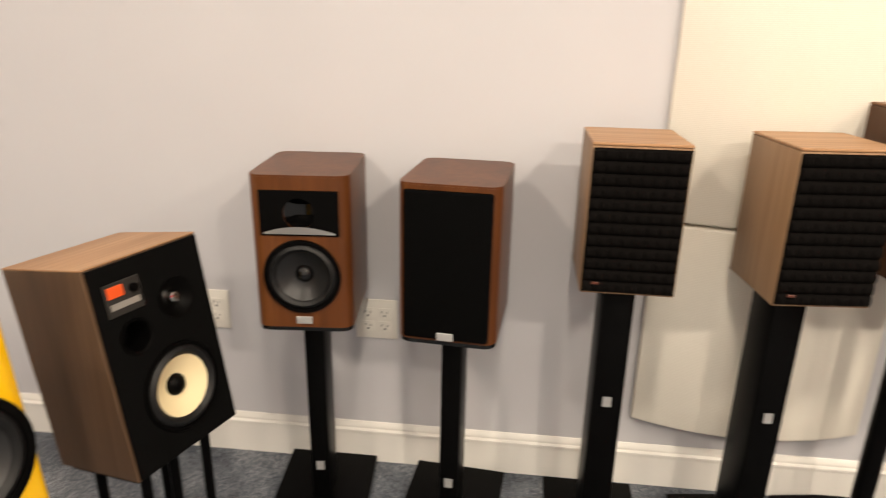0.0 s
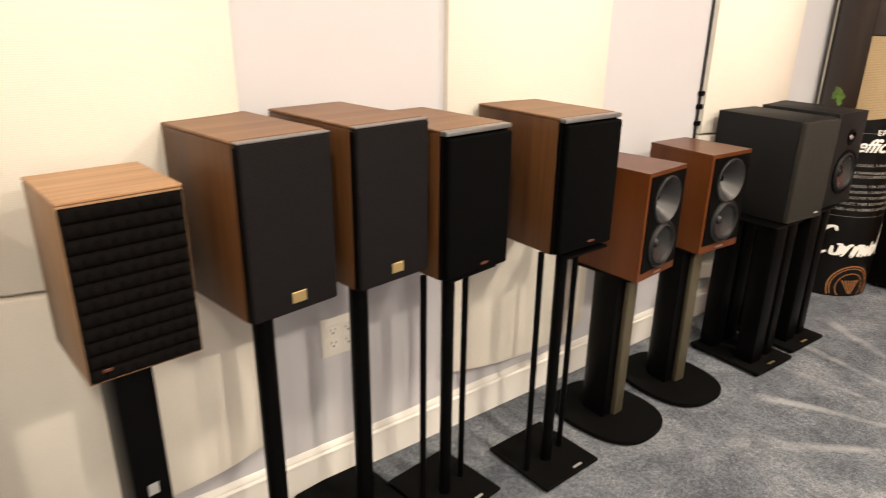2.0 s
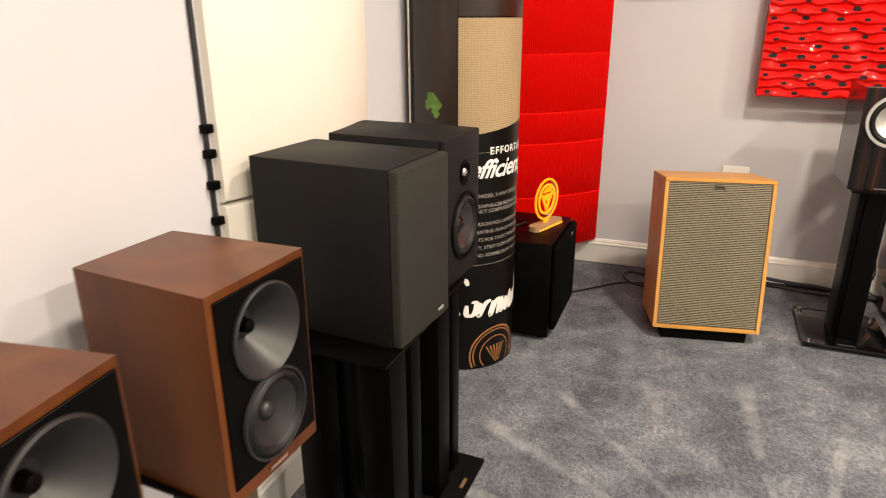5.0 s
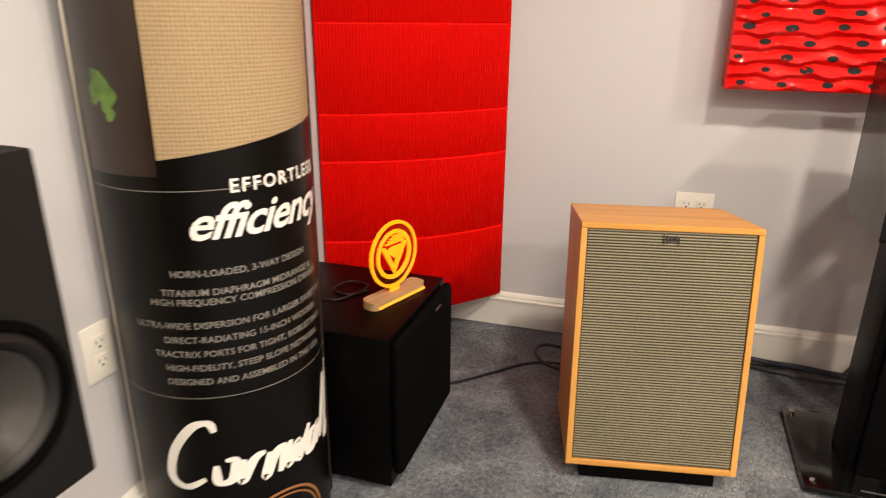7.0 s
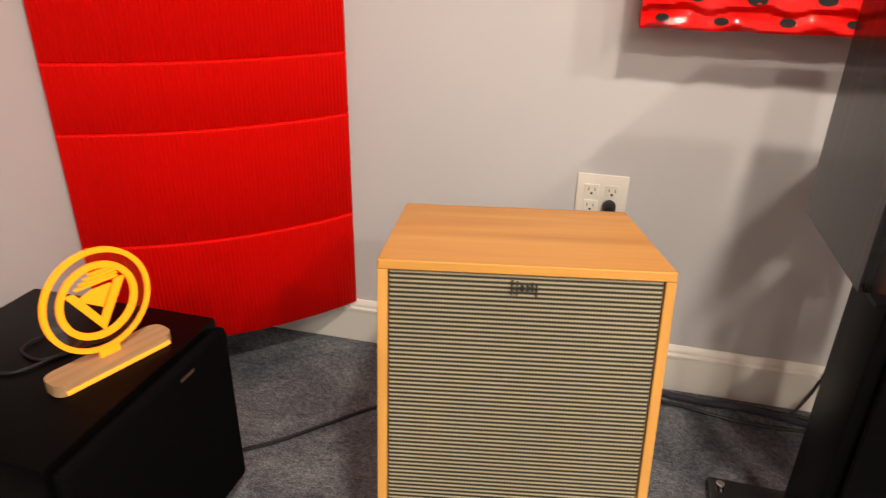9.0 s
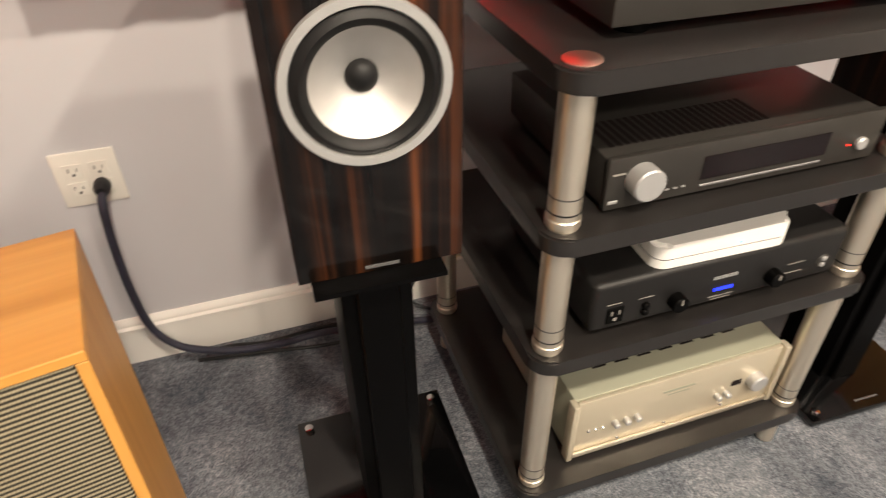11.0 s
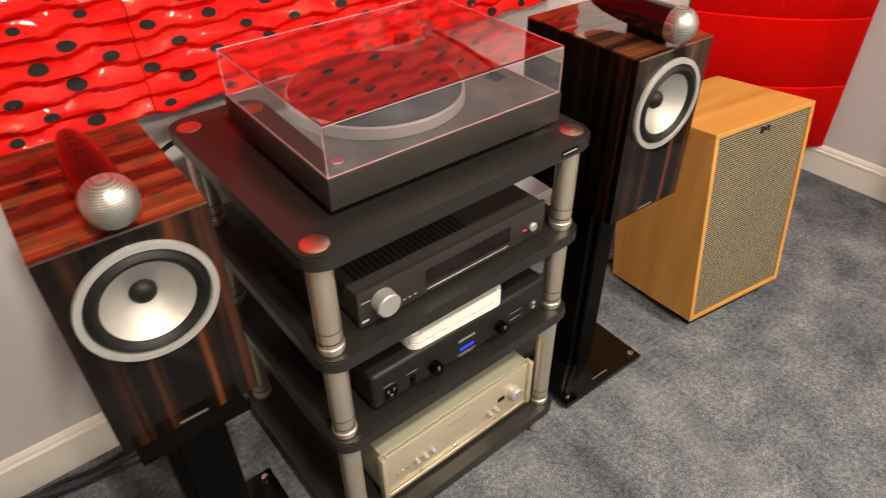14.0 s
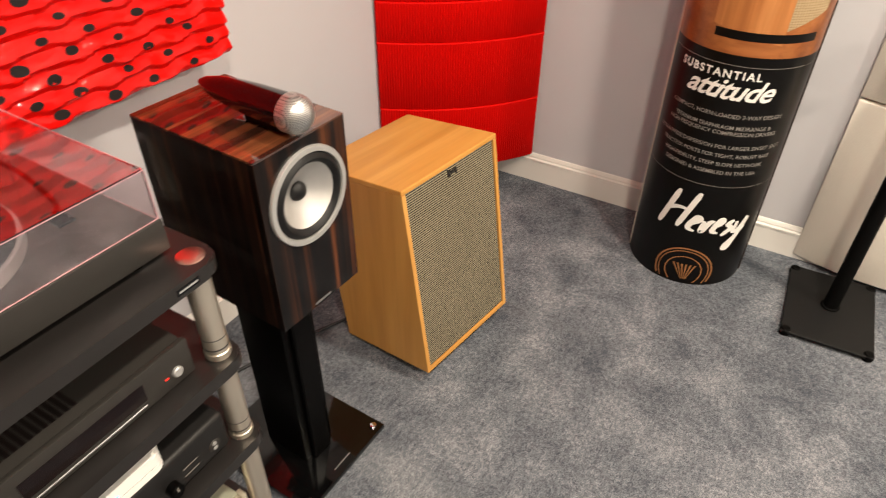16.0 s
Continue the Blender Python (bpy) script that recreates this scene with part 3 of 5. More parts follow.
def corner_panel(p, q, bulge, label):
    """Ribbed red plastic panel that closes a corner, bowed into the room."""
    p, q = Vector((*p, 0)), Vector((*q, 0))
    along = (q - p).normalized()
    out = Vector((along.y, -along.x, 0))
    width = (q - p).length
    t = thing("corner_diffuser", label, "diffuser panel", Matrix.Translation((p + q) / 2), "red corner diffusers")
    mid = (p + q) / 2
    seams = (0.125, 0.389, 0.649, 0.794, 1.056, 1.32, 1.60, 1.95)
    ribs = 66
    for z0, z1 in zip(seams, seams[1:]):
        bm = B()
        cols = []
        for i in range(ribs * 4 + 1):
            f = i / (ribs * 4)
            base = p + along * width * f - mid + out * (0.012 + bulge * (1 - (2 * f - 1) ** 2))
            d = (0.0, 0.0022, 0.003, 0.0022)[i % 4]
            cols.append([bm.verts.new(base + out * dd + Vector((0, 0, z))) for z, dd in ((z0 + 0.003, d - 0.004), (z0 + 0.006, d), (z1 - 0.012, d), (z1 - 0.005, d + 0.0028), (z1, d + 0.0028), (z1 + 0.002, d - 0.004))])
        for a, b in zip(cols, cols[1:]):
            for k in range(5):
                bm.faces.new((a[k], b[k], b[k + 1], a[k + 1]))
        for f in bm.faces:
            f.smooth = True
        part("ribbed_sheet", bm, M_RED_RIB, t, fix=False)
    bm = B()
    n = 24
    outer = [p - mid + along * width * (i / n) + out * (0.008 + bulge * (1 - (2 * i / n - 1) ** 2)) for i in range(n + 1)]
    prism(bm, [(v.x, v.y) for v in outer] + [((q - mid).x, (q - mid).y), ((p - mid).x, (p - mid).y)], seams[0], seams[-1])
    part("backing", bm, M_RED_RIB, t)
    return t


corner_panel((XA + 0.004, 4.47), (0.165, YB - 0.004), 0.055, "red ribbed plastic corner panel beside a subwoofer")
corner_panel((3.405, YB - 0.004), (XC - 0.004, 4.37), 0.055, "red ribbed plastic corner panel behind a wooden speaker")

# framed poster
po = thing("framed_poster", "black framed poster with pale ornament and lettering", "poster", pose(0.465, YB, 1.296))
bm = B()
for x0, x1, z0, z1 in ((-0.237, 0.237, 0.0, 0.018), (-0.237, 0.237, 0.682, 0.70), (-0.237, -0.219, 0.018, 0.682), (0.219, 0.237, 0.018, 0.682)):
    box(bm, x0, x1, -0.022, -0.002, z0, z1, 0.002, 1)
part("frame", bm, M_BLACK, po)
part("print", box(B(), -0.219, 0.219, -0.012, -0.004, 0.018, 0.682), M_POSTER, po)
bm = letters("1957", 0.034, bold=0.0008)
bmesh.ops.transform(bm, matrix=Matrix.Translation((0, -0.0135, 0.062)) @ Matrix.Rotation(radians(90), 4, "X"), verts=bm.verts)
part("lettering", bm, M_PRINT_GREY, po, "pale lettering")
bm = B()
for sx in (-1, 1):
    for k in range(3):
        pts = []
        for i in range(14):
            a = i / 13 * math.pi * (1.3 - 0.2 * k)
            rr = 0.058 - 0.014 * k - 0.0012 * i
            pts.append((sx * (0.135 + rr * math.cos(a)), -0.0135, 0.052 + rr * 0.62 * math.sin(a)))
        tube(bm, pts, 0.0016, 4)
    tube(bm, [(sx * 0.03, -0.0135, 0.035), (sx * 0.10, -0.0135, 0.032), (sx * 0.2, -0.0135, 0.035)], 0.0013, 4)
    tube(bm, [(sx * 0.205, -0.0135, 0.035), (sx * 0.205, -0.0135, 0.3), (sx * 0.205, -0.0135, 0.66)], 0.0015, 4)
box(bm, -0.10, 0.10, -0.0140, -0.0125, 0.092, 0.101)
box(bm, -0.08, 0.08, -0.0140, -0.0125, 0.110, 0.124)
part("ornament", bm, M_PRINT_GREY, po, "pale scroll ornament")


# ---- loudspeaker pieces ----
def driver(t, x, y, z, r, cone, ring, label="", cap=0.33, depth=0.35, capmat=None, tilt=None, ringw=0.12, surround=True):
    """A cone driver in a front at (x, y, z): trim ring, surround, cone, dust cap."""
    m = (tilt or Matrix()) @ facing(x, y, z)
    ri = r * (1 - ringw)
    d = part("driver", lathe(B(), [(r, -0.002), (r, 0.003), (r * 0.985, 0.0055), (ri * 1.02, 0.0055), (ri, 0.002), (ri, -0.002)], 48, m, cap=False), ring, t, label)
    rc = ri * 0.76 if surround else ri * 0.97
    if surround:
        part("surround", lathe(B(), [(ri, 0.001), (ri * 0.95, 0.0055), (ri * 0.88, 0.0085), (ri * 0.81, 0.0055), (rc, -0.001)], 48, m, cap=False), M_RUBBER, d)
    part("cone", lathe(B(), [(rc, 0.0), (rc * 0.7, -depth * r * 0.36), (rc * cap, -depth * r * 0.72), (0, -depth * r * 0.78)], 48, m, cap=False), cone, d)
    rk = rc * cap
    part("dust_cap", lathe(B(), [(rk, -depth * r * 0.72), (rk * 0.95, -depth * r * 0.72 + rk * 0.25), (rk * 0.7, -depth * r * 0.72 + rk * 0.55), (rk * 0.35, -depth * r * 0.72 + rk * 0.72), (0, -depth * r * 0.72 + rk * 0.78)], 32, m, cap=False), capmat or M_BLACK, d)
    return d


def cabinet(t, w, h, d, side, top, bevel=0.003, y0=0.0):
    """A wooden box whose front lies at y0; the top sheet is a board of its own in a paler, lit copy of the veneer."""
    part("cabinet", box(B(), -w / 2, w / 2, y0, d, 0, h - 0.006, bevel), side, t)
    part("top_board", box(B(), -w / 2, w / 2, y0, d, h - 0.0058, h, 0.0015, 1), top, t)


def place(xy, ang, z):
    return pose(xy[0], xy[1], z, 0, 0, ang)


def panel_front(t, w, h, z0, thick, material, name="grille", label="", round_=0.006):
    return part(name, box(B(), -w / 2, w / 2, -thick, 0.0005, z0, z0 + h, round_, 3), material, t, label)


# ---- west row: satin walnut pair with black bases ----
def satin_speaker(xy, ang, z, grilled):
    w, h, d = 0.218, 0.36, 0.275
    lab = "satin walnut bookshelf speaker with a black grille" if grilled else "satin walnut bookshelf speaker with horn and bare woofer"
    t = thing("bookshelf_speaker", lab, "speaker", place(xy, ang, z), "satin walnut speakers")
    r = 0.028
    out = rounded(-w / 2, w / 2, 0.0, d, r, 6)
    part("plinth", prism(B(), [(x * 0.99, y) for x, y in out], 0.0, 0.009), M_BLACK_GLOSS, t, "gloss black base board")
    part("cabinet", prism(B(), out, 0.009, h - 0.004) if grilled else cut_front(prism(B(), out, 0.009, h - 0.004), [(0, 0.132, 0.080), (-0.0, h - 0.083, 0.034)]), M_HDI, t)
    part("top_board", prism(B(), [(x * 0.995, 0.0006 + y * 0.995) for x, y in out], h - 0.004, h), M_HDI, t)
    if grilled:
        panel_front(t, w * 0.86, h - 0.030, 0.018, 0.014, M_GRILLE, label="black cloth grille")
    else:
        bm = B()
        # shallow flared horn in a square recess
        prof = ((0.082, 0.046, -0.003), (0.078, 0.040, 0.004), (0.040, 0.022, 0.022), (0.016, 0.012, 0.034))
        rings = [[bm.verts.new((sx * a, y, h - 0.083 + sz * b)) for sx, sz in ((-1, -1), (1, -1), (1, 1), (-1, 1))] for a, b, y in prof]
        for a, b in zip(rings, rings[1:]):
            for i in range(4):
                bm.faces.new((a[i], a[(i + 1) % 4], b[(i + 1) % 4], b[i]))
        bm.faces.new(rings[-1])
        part("horn", bm, M_BLACK_GLOSS, t, "black waveguide horn")
        part("horn_frame", cut_back(cut_front(box(B(), -0.086, 0.086, -0.0035, 0.0, h - 0.133, h - 0.032, 0.0015, 1), [(0, h - 0.083, 0.034)])), M_BLACK, t)
        lip = B()
        k = 20
        a_, b_ = [], []
        for i in range(k + 1):
            f = i / k * 2 - 1
            a_.append(lip.verts.new((f * 0.078, -0.004, h - 0.129)))
            b_.append(lip.verts.new((f * 0.078, -0.012 + 0.008 * f * f, h - 0.110 - 0.016 * f * f)))
        for i in range(k):
            lip.faces.new((a_[i], a_[i + 1], b_[i + 1], b_[i]))
        part("horn_lip", lip, M_SILVER, t)
        driver(t, 0, -0.001, 0.132, 0.086, M_DARKCONE, M_BLACK, "black woofer", cap=0.36, capmat=M_BLACK_GLOSS)
    part("badge", box(B(), -0.018, 0.018, -0.0165 if grilled else -0.003, 0.0 if not grilled else -0.013, 0.018, 0.036, 0.001, 1), M_SILVER, t, "silver badge")
    return t


def slab_stand(xy, ang, ztop, cw, cd, plate, label, group, tag_z=None, lean=0.0):
    """One-column stand: top plate, column, base plate, four spikes."""
    t = thing("speaker_stand", label, "speaker stand", place(xy, ang, 0.0), group)
    pw, pd = plate
    part("base_plate", box(B(), -pw / 2, pw / 2, 0.0, pd, 0.008, 0.020, 0.002, 1), M_STANDMETAL, t)
    part("top_plate", box(B(), -0.07, 0.07, 0.02, 0.19, ztop - 0.006, ztop - 0.0005, 0.001, 1), M_STANDMETAL, t)
    cy = 0.11
    part("column", box(B(), -cw / 2, cw / 2, cy - cd / 2, cy + cd / 2, 0.0195, ztop - 0.0055, 0.006, 2), M_STANDMETAL, t)
    for sx in (-1, 1):
        for y in (0.02, pd - 0.02):
            part("spike", lathe(B(), [(0.001, 0.0), (0.006, 0.0082)], 10, Matrix.Translation((sx * (pw / 2 - 0.02), y, 0))), M_BLACK, t)
    if tag_z:
        part("badge", box(B(), -0.010, 0.010, cy - cd / 2 - 0.0015, cy - cd / 2 + 0.001, tag_z - 0.013, tag_z + 0.013), M_SILVER, t, "small silver badge")
    return t


Z1 = 0.555
satin_speaker((-0.045, -0.592), 95, Z1, False)
satin_speaker((-0.020, -0.268), 85, Z1, True)
slab_stand((-0.07, -0.597), 95, Z1, 0.050, 0.09, (0.25, 0.27), "slim black metal speaker stand on a black plate", "slim black stands", 0.12)
slab_stand((-0.045, -0.268), 85, Z1, 0.050, 0.09, (0.25, 0.27), "slim black metal speaker stand on a black plate", "slim black stands", 0.12)


# ---- west row: light walnut pair with quilted foam ----
def foam_speaker(xy, ang, z):
    w, h, d = 0.192, 0.315, 0.212
    t = thing("bookshelf_speaker", "light walnut bookshelf speaker with quilted black foam front", "speaker", place(xy, ang, z), "foam fronted speakers")
    cabinet(t, w, h, d, M_TEAK, M_TEAK_LIT_TOP)
    bm = B()
    gw, gh, z0 = w - 0.004, h - 0.014, 0.004
    rows, cols, sub = 12, 8, 6
    grid = []
    for j in range(rows * sub + 1):
        line = []
        for i in range(cols * sub + 1):
            fx, fz = (i % sub) / sub, (j % sub) / sub
            edge = i in (0, cols * sub) or j in (0, rows * sub)
            b = (math.sin(math.pi * fz) ** 0.45) * (0.40 + 0.60 * math.sin(math.pi * fx) ** 0.5)
            line.append(bm.verts.new((-gw / 2 + gw * i / (cols * sub), 0.0 if edge else -0.003 - 0.0085 * b, z0 + gh * j / (rows * sub))))
        grid.append(line)
    for j in range(rows * sub):
        for i in range(cols * sub):
            bm.faces.new((grid[j][i], grid[j][i + 1], grid[j + 1][i + 1], grid[j + 1][i]))
    part("grille", bm, M_FOAM, t, "quilted black foam grille")
    part("badge", box(B(), -0.075, -0.060, -0.0128, -0.010, 0.024, 0.030, 0.001, 1), M_BADGE, t, "small dull orange badge")
    return t


Z2 = 0.695
foam_speaker((-0.030, 0.106), 89.5, Z2)
foam_speaker((-0.006, 0.478), 95.0, Z2 + 0.008)
slab_stand((-0.050, 0.106), 89.5, Z2, 0.072, 0.10, (0.24, 0.25), "tall black metal speaker stand with silver badge", "broad black stands", 0.39)
slab_stand((-0.04, 0.474), 97.5, Z2 + 0.008, 0.072, 0.10, (0.24, 0.25), "tall black metal speaker stand with silver badge", "broad black stands", 0.385)


# ---- west row: walnut pairs with cloth grilles ----
def grille_speaker(xy, ang, z, w, h, d, side, top, cloth_m, kind):
    lab = {"gold": "walnut bookshelf speaker with charcoal grille and gold badge", "bar": "walnut bookshelf speaker with black grille and silver top bar"}[kind]
    t = thing("bookshelf_speaker", lab, "speaker", place(xy, ang, z), "walnut speakers with " + kind)
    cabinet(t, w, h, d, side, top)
    part("baffle", box(B(), -w / 2 + 0.0015, w / 2 - 0.0015, -0.010, 0.0, 0.0015, h - 0.0120, 0.001, 1), M_BLACK, t)
    if kind == "gold":
        part("grille", box(B(), -w / 2 + 0.003, w / 2 - 0.003, -0.024, -0.0095, 0.003, h - 0.005, 0.005, 3), cloth_m, t, "charcoal cloth grille")
        part("edge_strip", box(B(), -w / 2 + 0.002, w / 2 - 0.002, -0.0215, -0.0005, h - 0.0045, h - 0.0012, 0.001, 1), M_TOPBAR, t, "thin silver edge strip")
        part("badge", box(B(), -0.013, 0.019, -0.0265, -0.0235, 0.022, 0.045, 0.001, 1), M_GOLD, t, "square gold badge")
    else:
        part("top_bar", box(B(), -w / 2 + 0.001, w / 2 - 0.001, -0.024, -0.0005, h - 0.0115, h - 0.0005, 0.003, 2), M_TOPBAR, t, "silver top bar")
        part("grille", box(B(), -w / 2 + 0.006, w / 2 - 0.002, -0.030, -0.0095, 0.004, h - 0.016, 0.006, 3), cloth_m, t, "black cloth grille")
        part("badge", lathe(B(), [(0.0, 0.001), (0.0075, 0.001), (0.009, 0.0)], 20, facing(0.02, -0.0302, 0.022) @ Matrix.Diagonal((1.5, 0.42, 1, 1))), M_BADGE, t, "small copper badge")
    return t


grille_speaker((-0.020, 0.754), 98.5, 0.735, 0.197, 0.345, 0.295, M_WALNUT, M_WALNUT_LIT_TOP, M_GRILLE_BLUE, "gold")
grille_speaker((-0.030, 0.990), 97.3, 0.738, 0.195, 0.345, 0.295, M_WALNUT, M_WALNUT_LIT_TOP, M_GRILLE_BLUE, "gold")
grille_speaker((-0.030, 1.218), 95.0, 0.705, 0.207, 0.347, 0.295, M_WALNUT, M_WALNUT_LIT_TOP, M_GRILLE, "bar")
grille_speaker((0.020, 1.543), 90.0, 0.710, 0.208, 0.347, 0.295, M_WALNUT, M_WALNUT_LIT_TOP, M_GRILLE, "bar")


def pole_stand(xy, ang, ztop, label):
    t = thing("speaker_stand", label, "speaker stand", place(xy, ang, 0.0), "round pole stands")
    part("base_plate", prism(B(), rounded(-0.115, 0.115, 0.0, 0.28, 0.01), 0.008, 0.018), M_BLACK_MATTE, t)
    part("top_plate", box(B(), -0.075, 0.075, 0.04, 0.20, ztop - 0.006, ztop - 0.0005), M_STANDMETAL, t)
    part("pole", cyl(B(), 0.0, 0.10, 0.0175, ztop - 0.0055, 0.023, 28), M_STANDMETAL, t)
    part("collar", cyl(B(), 0.0, 0.10, 0.0178, 0.030, 0.029, 28, 0.003), M_STANDMETAL, t)
    for sx in (-1, 1):
        for y in (0.02, 0.26):
            part("foot", cyl(B(), sx * 0.095, y, 0.0, 0.0085, 0.008, 12), M_BLACK, t)
    return t


pole_stand((-0.045, 0.752), 98.5, 0.735, "black round-pole speaker stand on a square plate")
pole_stand((-0.05, 0.990), 97.3, 0.738, "black round-pole speaker stand on a square plate")


def rod_stand(xy, ang, ztop):
    t = thing("speaker_stand", "black stand with three thin rods and square plate", "speaker stand", place(xy, ang, 0.0), "three rod stands")
    part("base_plate", box(B(), -0.115, 0.115, -0.015, 0.225, 0.008, 0.018, 0.002, 1), M_BLACK_MATTE, t)
    part("top_plate", box(B(), -0.08, 0.08, 0.01, 0.2, ztop - 0.006, ztop - 0.0005), M_STANDMETAL, t)
    part("front_column", cyl(B(), -0.012, 0.085, 0.0175, ztop - 0.0055, 0.0165, 24), M_STANDMETAL, t)
    for x, y in ((-0.096, 0.085), (0.066, 0.10)):
        part("rod", cyl(B(), x, y, 0.0175, ztop - 0.0055, 0.0085, 16), M_STANDMETAL, t)
    part("badge", box(B(), 0.02, 0.055, -0.002, 0.006, 0.0178, 0.0192), M_SILVER, t, "small silver badge")
    for sx in (-1, 1):
        for y in (0.01, 0.2):
            part("foot", cyl(B(), sx * 0.095, y, 0.0, 0.0085, 0.008, 12), M_BLACK, t)
    return t


rod_stand((0.0, 1.218), 97.0, 0.705)
rod_stand((0.070, 1.545), 92.0, 0.710)


# ---- west row: cherry pair with bare drivers ----
def cherry_speaker(xy, ang, z):
    w, h, d = 0.210, 0.33, 0.248
    t = thing("bookshelf_speaker", "cherry bookshelf speaker with bare grey horn and woofer", "speaker", place(xy, ang, z), "cherry speakers")
    # sides taper a little towards the back
    out = [(-w / 2, 0.0), (w / 2, 0.0), (w / 2 - 0.012, d), (-w / 2 + 0.012, d)]
    HO = [(0.003, h - 0.092, 0.068), (0.003, 0.100, 0.068)]
    part("cabinet", cut_front(prism(B(), out, 0.0, h - 0.005), HO), M_CHERRY, t)
    part("top_board", prism(B(), [(x * 0.998, y) for x, y in out], h - 0.0048, h), M_CHERRY, t)
    part("baffle", cut_back(cut_front(box(B(), -w / 2 + 0.012, w / 2 - 0.006, -0.004, 0.0, 0.026, h - 0.012, 0.001, 1), HO)), M_BLACK, t, "black front baffle")
    r = 0.073
    m = facing(0.003, -0.004, h - 0.092)
    hn = part("horn", lathe(B(), [(r, 0.0), (r, 0.004), (r * 0.95, 0.006), (r * 0.9, 0.003), (r * 0.62, -0.022), (r * 0.3, -0.045), (0.0, -0.047)], 48, m, cap=False), M_GREYCONE, t, "grey round horn")
    part("phase_plug", lathe(B(), [(0.012, -0.046), (0.010, -0.030), (0.0, -0.024)], 20, m, cap=False), M_BLACK, hn)
    driver(t, 0.003, -0.004, 0.100, 0.073, M_GREYCONE, M_GREYCONE, "grey ribbed woofer", cap=0.30, capmat=M_GREYCONE, ringw=0.08)
    part("badge", box(B(), -0.02, 0.02, -0.0045, -0.001, 0.010, 0.016), M_COPPER, t, "thin copper name strip")
    return t


def curved_stand(xy, ang, ztop):
    t = thing("speaker_stand", "black stand with bronze front strip and rounded base", "speaker stand", place(xy, ang, 0.0), "bronze strip stands")
    base = [(0.150 * math.copysign(abs(math.sin(a)) ** 0.75, math.sin(a)), 0.098 - 0.182 * math.copysign(abs(math.cos(a)) ** 0.8, math.cos(a))) for a in [2 * math.pi * i / 40 for i in range(40)]]
    part("base_plate", prism(B(), base, 0.006, 0.020), M_BLACK_MATTE, t, "black rounded base plate")
    col = []
    for i in range(13):
        a = math.pi * i / 12
        col.append((0.052 * math.cos(a), 0.115 + 0.075 * math.sin(a)))
    part("column", prism(B(), col + [(-0.052, 0.075), (0.052, 0.075)], 0.0195, ztop - 0.0055), M_STANDMETAL, t)
    part("front_strip", box(B(), -0.014, 0.034, 0.056, 0.0745, 0.0195, ztop - 0.0055, 0.004, 2), plain("bronze_strip", (0.115, 0.10, 0.065), 0.45, 0.5, var=0.05), t, "dull bronze front strip")
    part("top_plate", box(B(), -0.08, 0.08, 0.02, 0.22, ztop - 0.0055, ztop - 0.0005), M_STANDMETAL, t)
    for x, y in ((-0.09, 0.05), (0.09, 0.05), (0, 0.23)):
        part("foot", cyl(B(), x, y, 0.0, 0.0065, 0.01, 12), M_BLACK, t)
    return t


cherry_speaker((0.023, 1.918), 95.5, 0.541)
cherry_speaker((0.020, 2.264), 87.0, 0.549)
curved_stand((0.025, 1.893), 95.5, 0.541)
curved_stand((0.025, 2.235), 87.0, 0.549)


# ---- west row: graphite pair on four-column stands ----
def graphite_speaker(xy, ang, z, grilled):
    w, h, d = 0.222, 0.368, 0.325
    lab = "graphite bookshelf speaker with dark grey cloth grille" if grilled else "graphite bookshelf speaker with bare tweeter and woofer"
    t = thing("bookshelf_speaker", lab, "speaker", place(xy, ang, z), "graphite speakers")
    GO = [(0.012, 0.135, 0.080), (0.012, 0.272, 0.024)]
    part("cabinet", box(B(), -w / 2, w / 2, 0.0, d, 0, h, 0.003) if grilled else cut_front(box(B(), -w / 2, w / 2, 0.0, d, 0, h, 0.003), GO), M_GRAPHITE, t)
    if grilled:
        part("grille", box(B(), -w / 2 + 0.001, w / 2 - 0.001, -0.022, 0.0005, 0.002, h - 0.002, 0.005, 3), M_GRILLE_GREY, t, "dark grey cloth grille")
        part("badge", box(B(), 0.055, 0.08, -0.0235, -0.0215, 0.02, 0.026), M_SILVER, t)
    else:
        part("baffle", cut_back(cut_front(box(B(), -w / 2, w / 2, -0.014, 0.0, 0.0, h, 0.004, 2), GO)), M_GRAPHITE, t)
        driver(t, 0.012, -0.0142, 0.135, 0.088, M_GRAPHCONE, M_BLACK, "black woofer with glossy cap", cap=0.40, capmat=M_BLACK_GLOSS)
        tw = part("tweeter", lathe(B(), [(0.032, -0.001), (0.032, 0.003), (0.026, 0.004), (0.016, -0.006), (0.013, -0.007)], 32, facing(0.012, -0.0142, 0.272), cap=False), M_BLACK, t, "black tweeter")
        part("dome", lathe(B(), [(0.013, -0.007), (0.010, 0.001), (0.005, 0.005), (0, 0.006)], 24, facing(0.012, -0.0142, 0.272), cap=False), M_CHROME, tw)
    return t


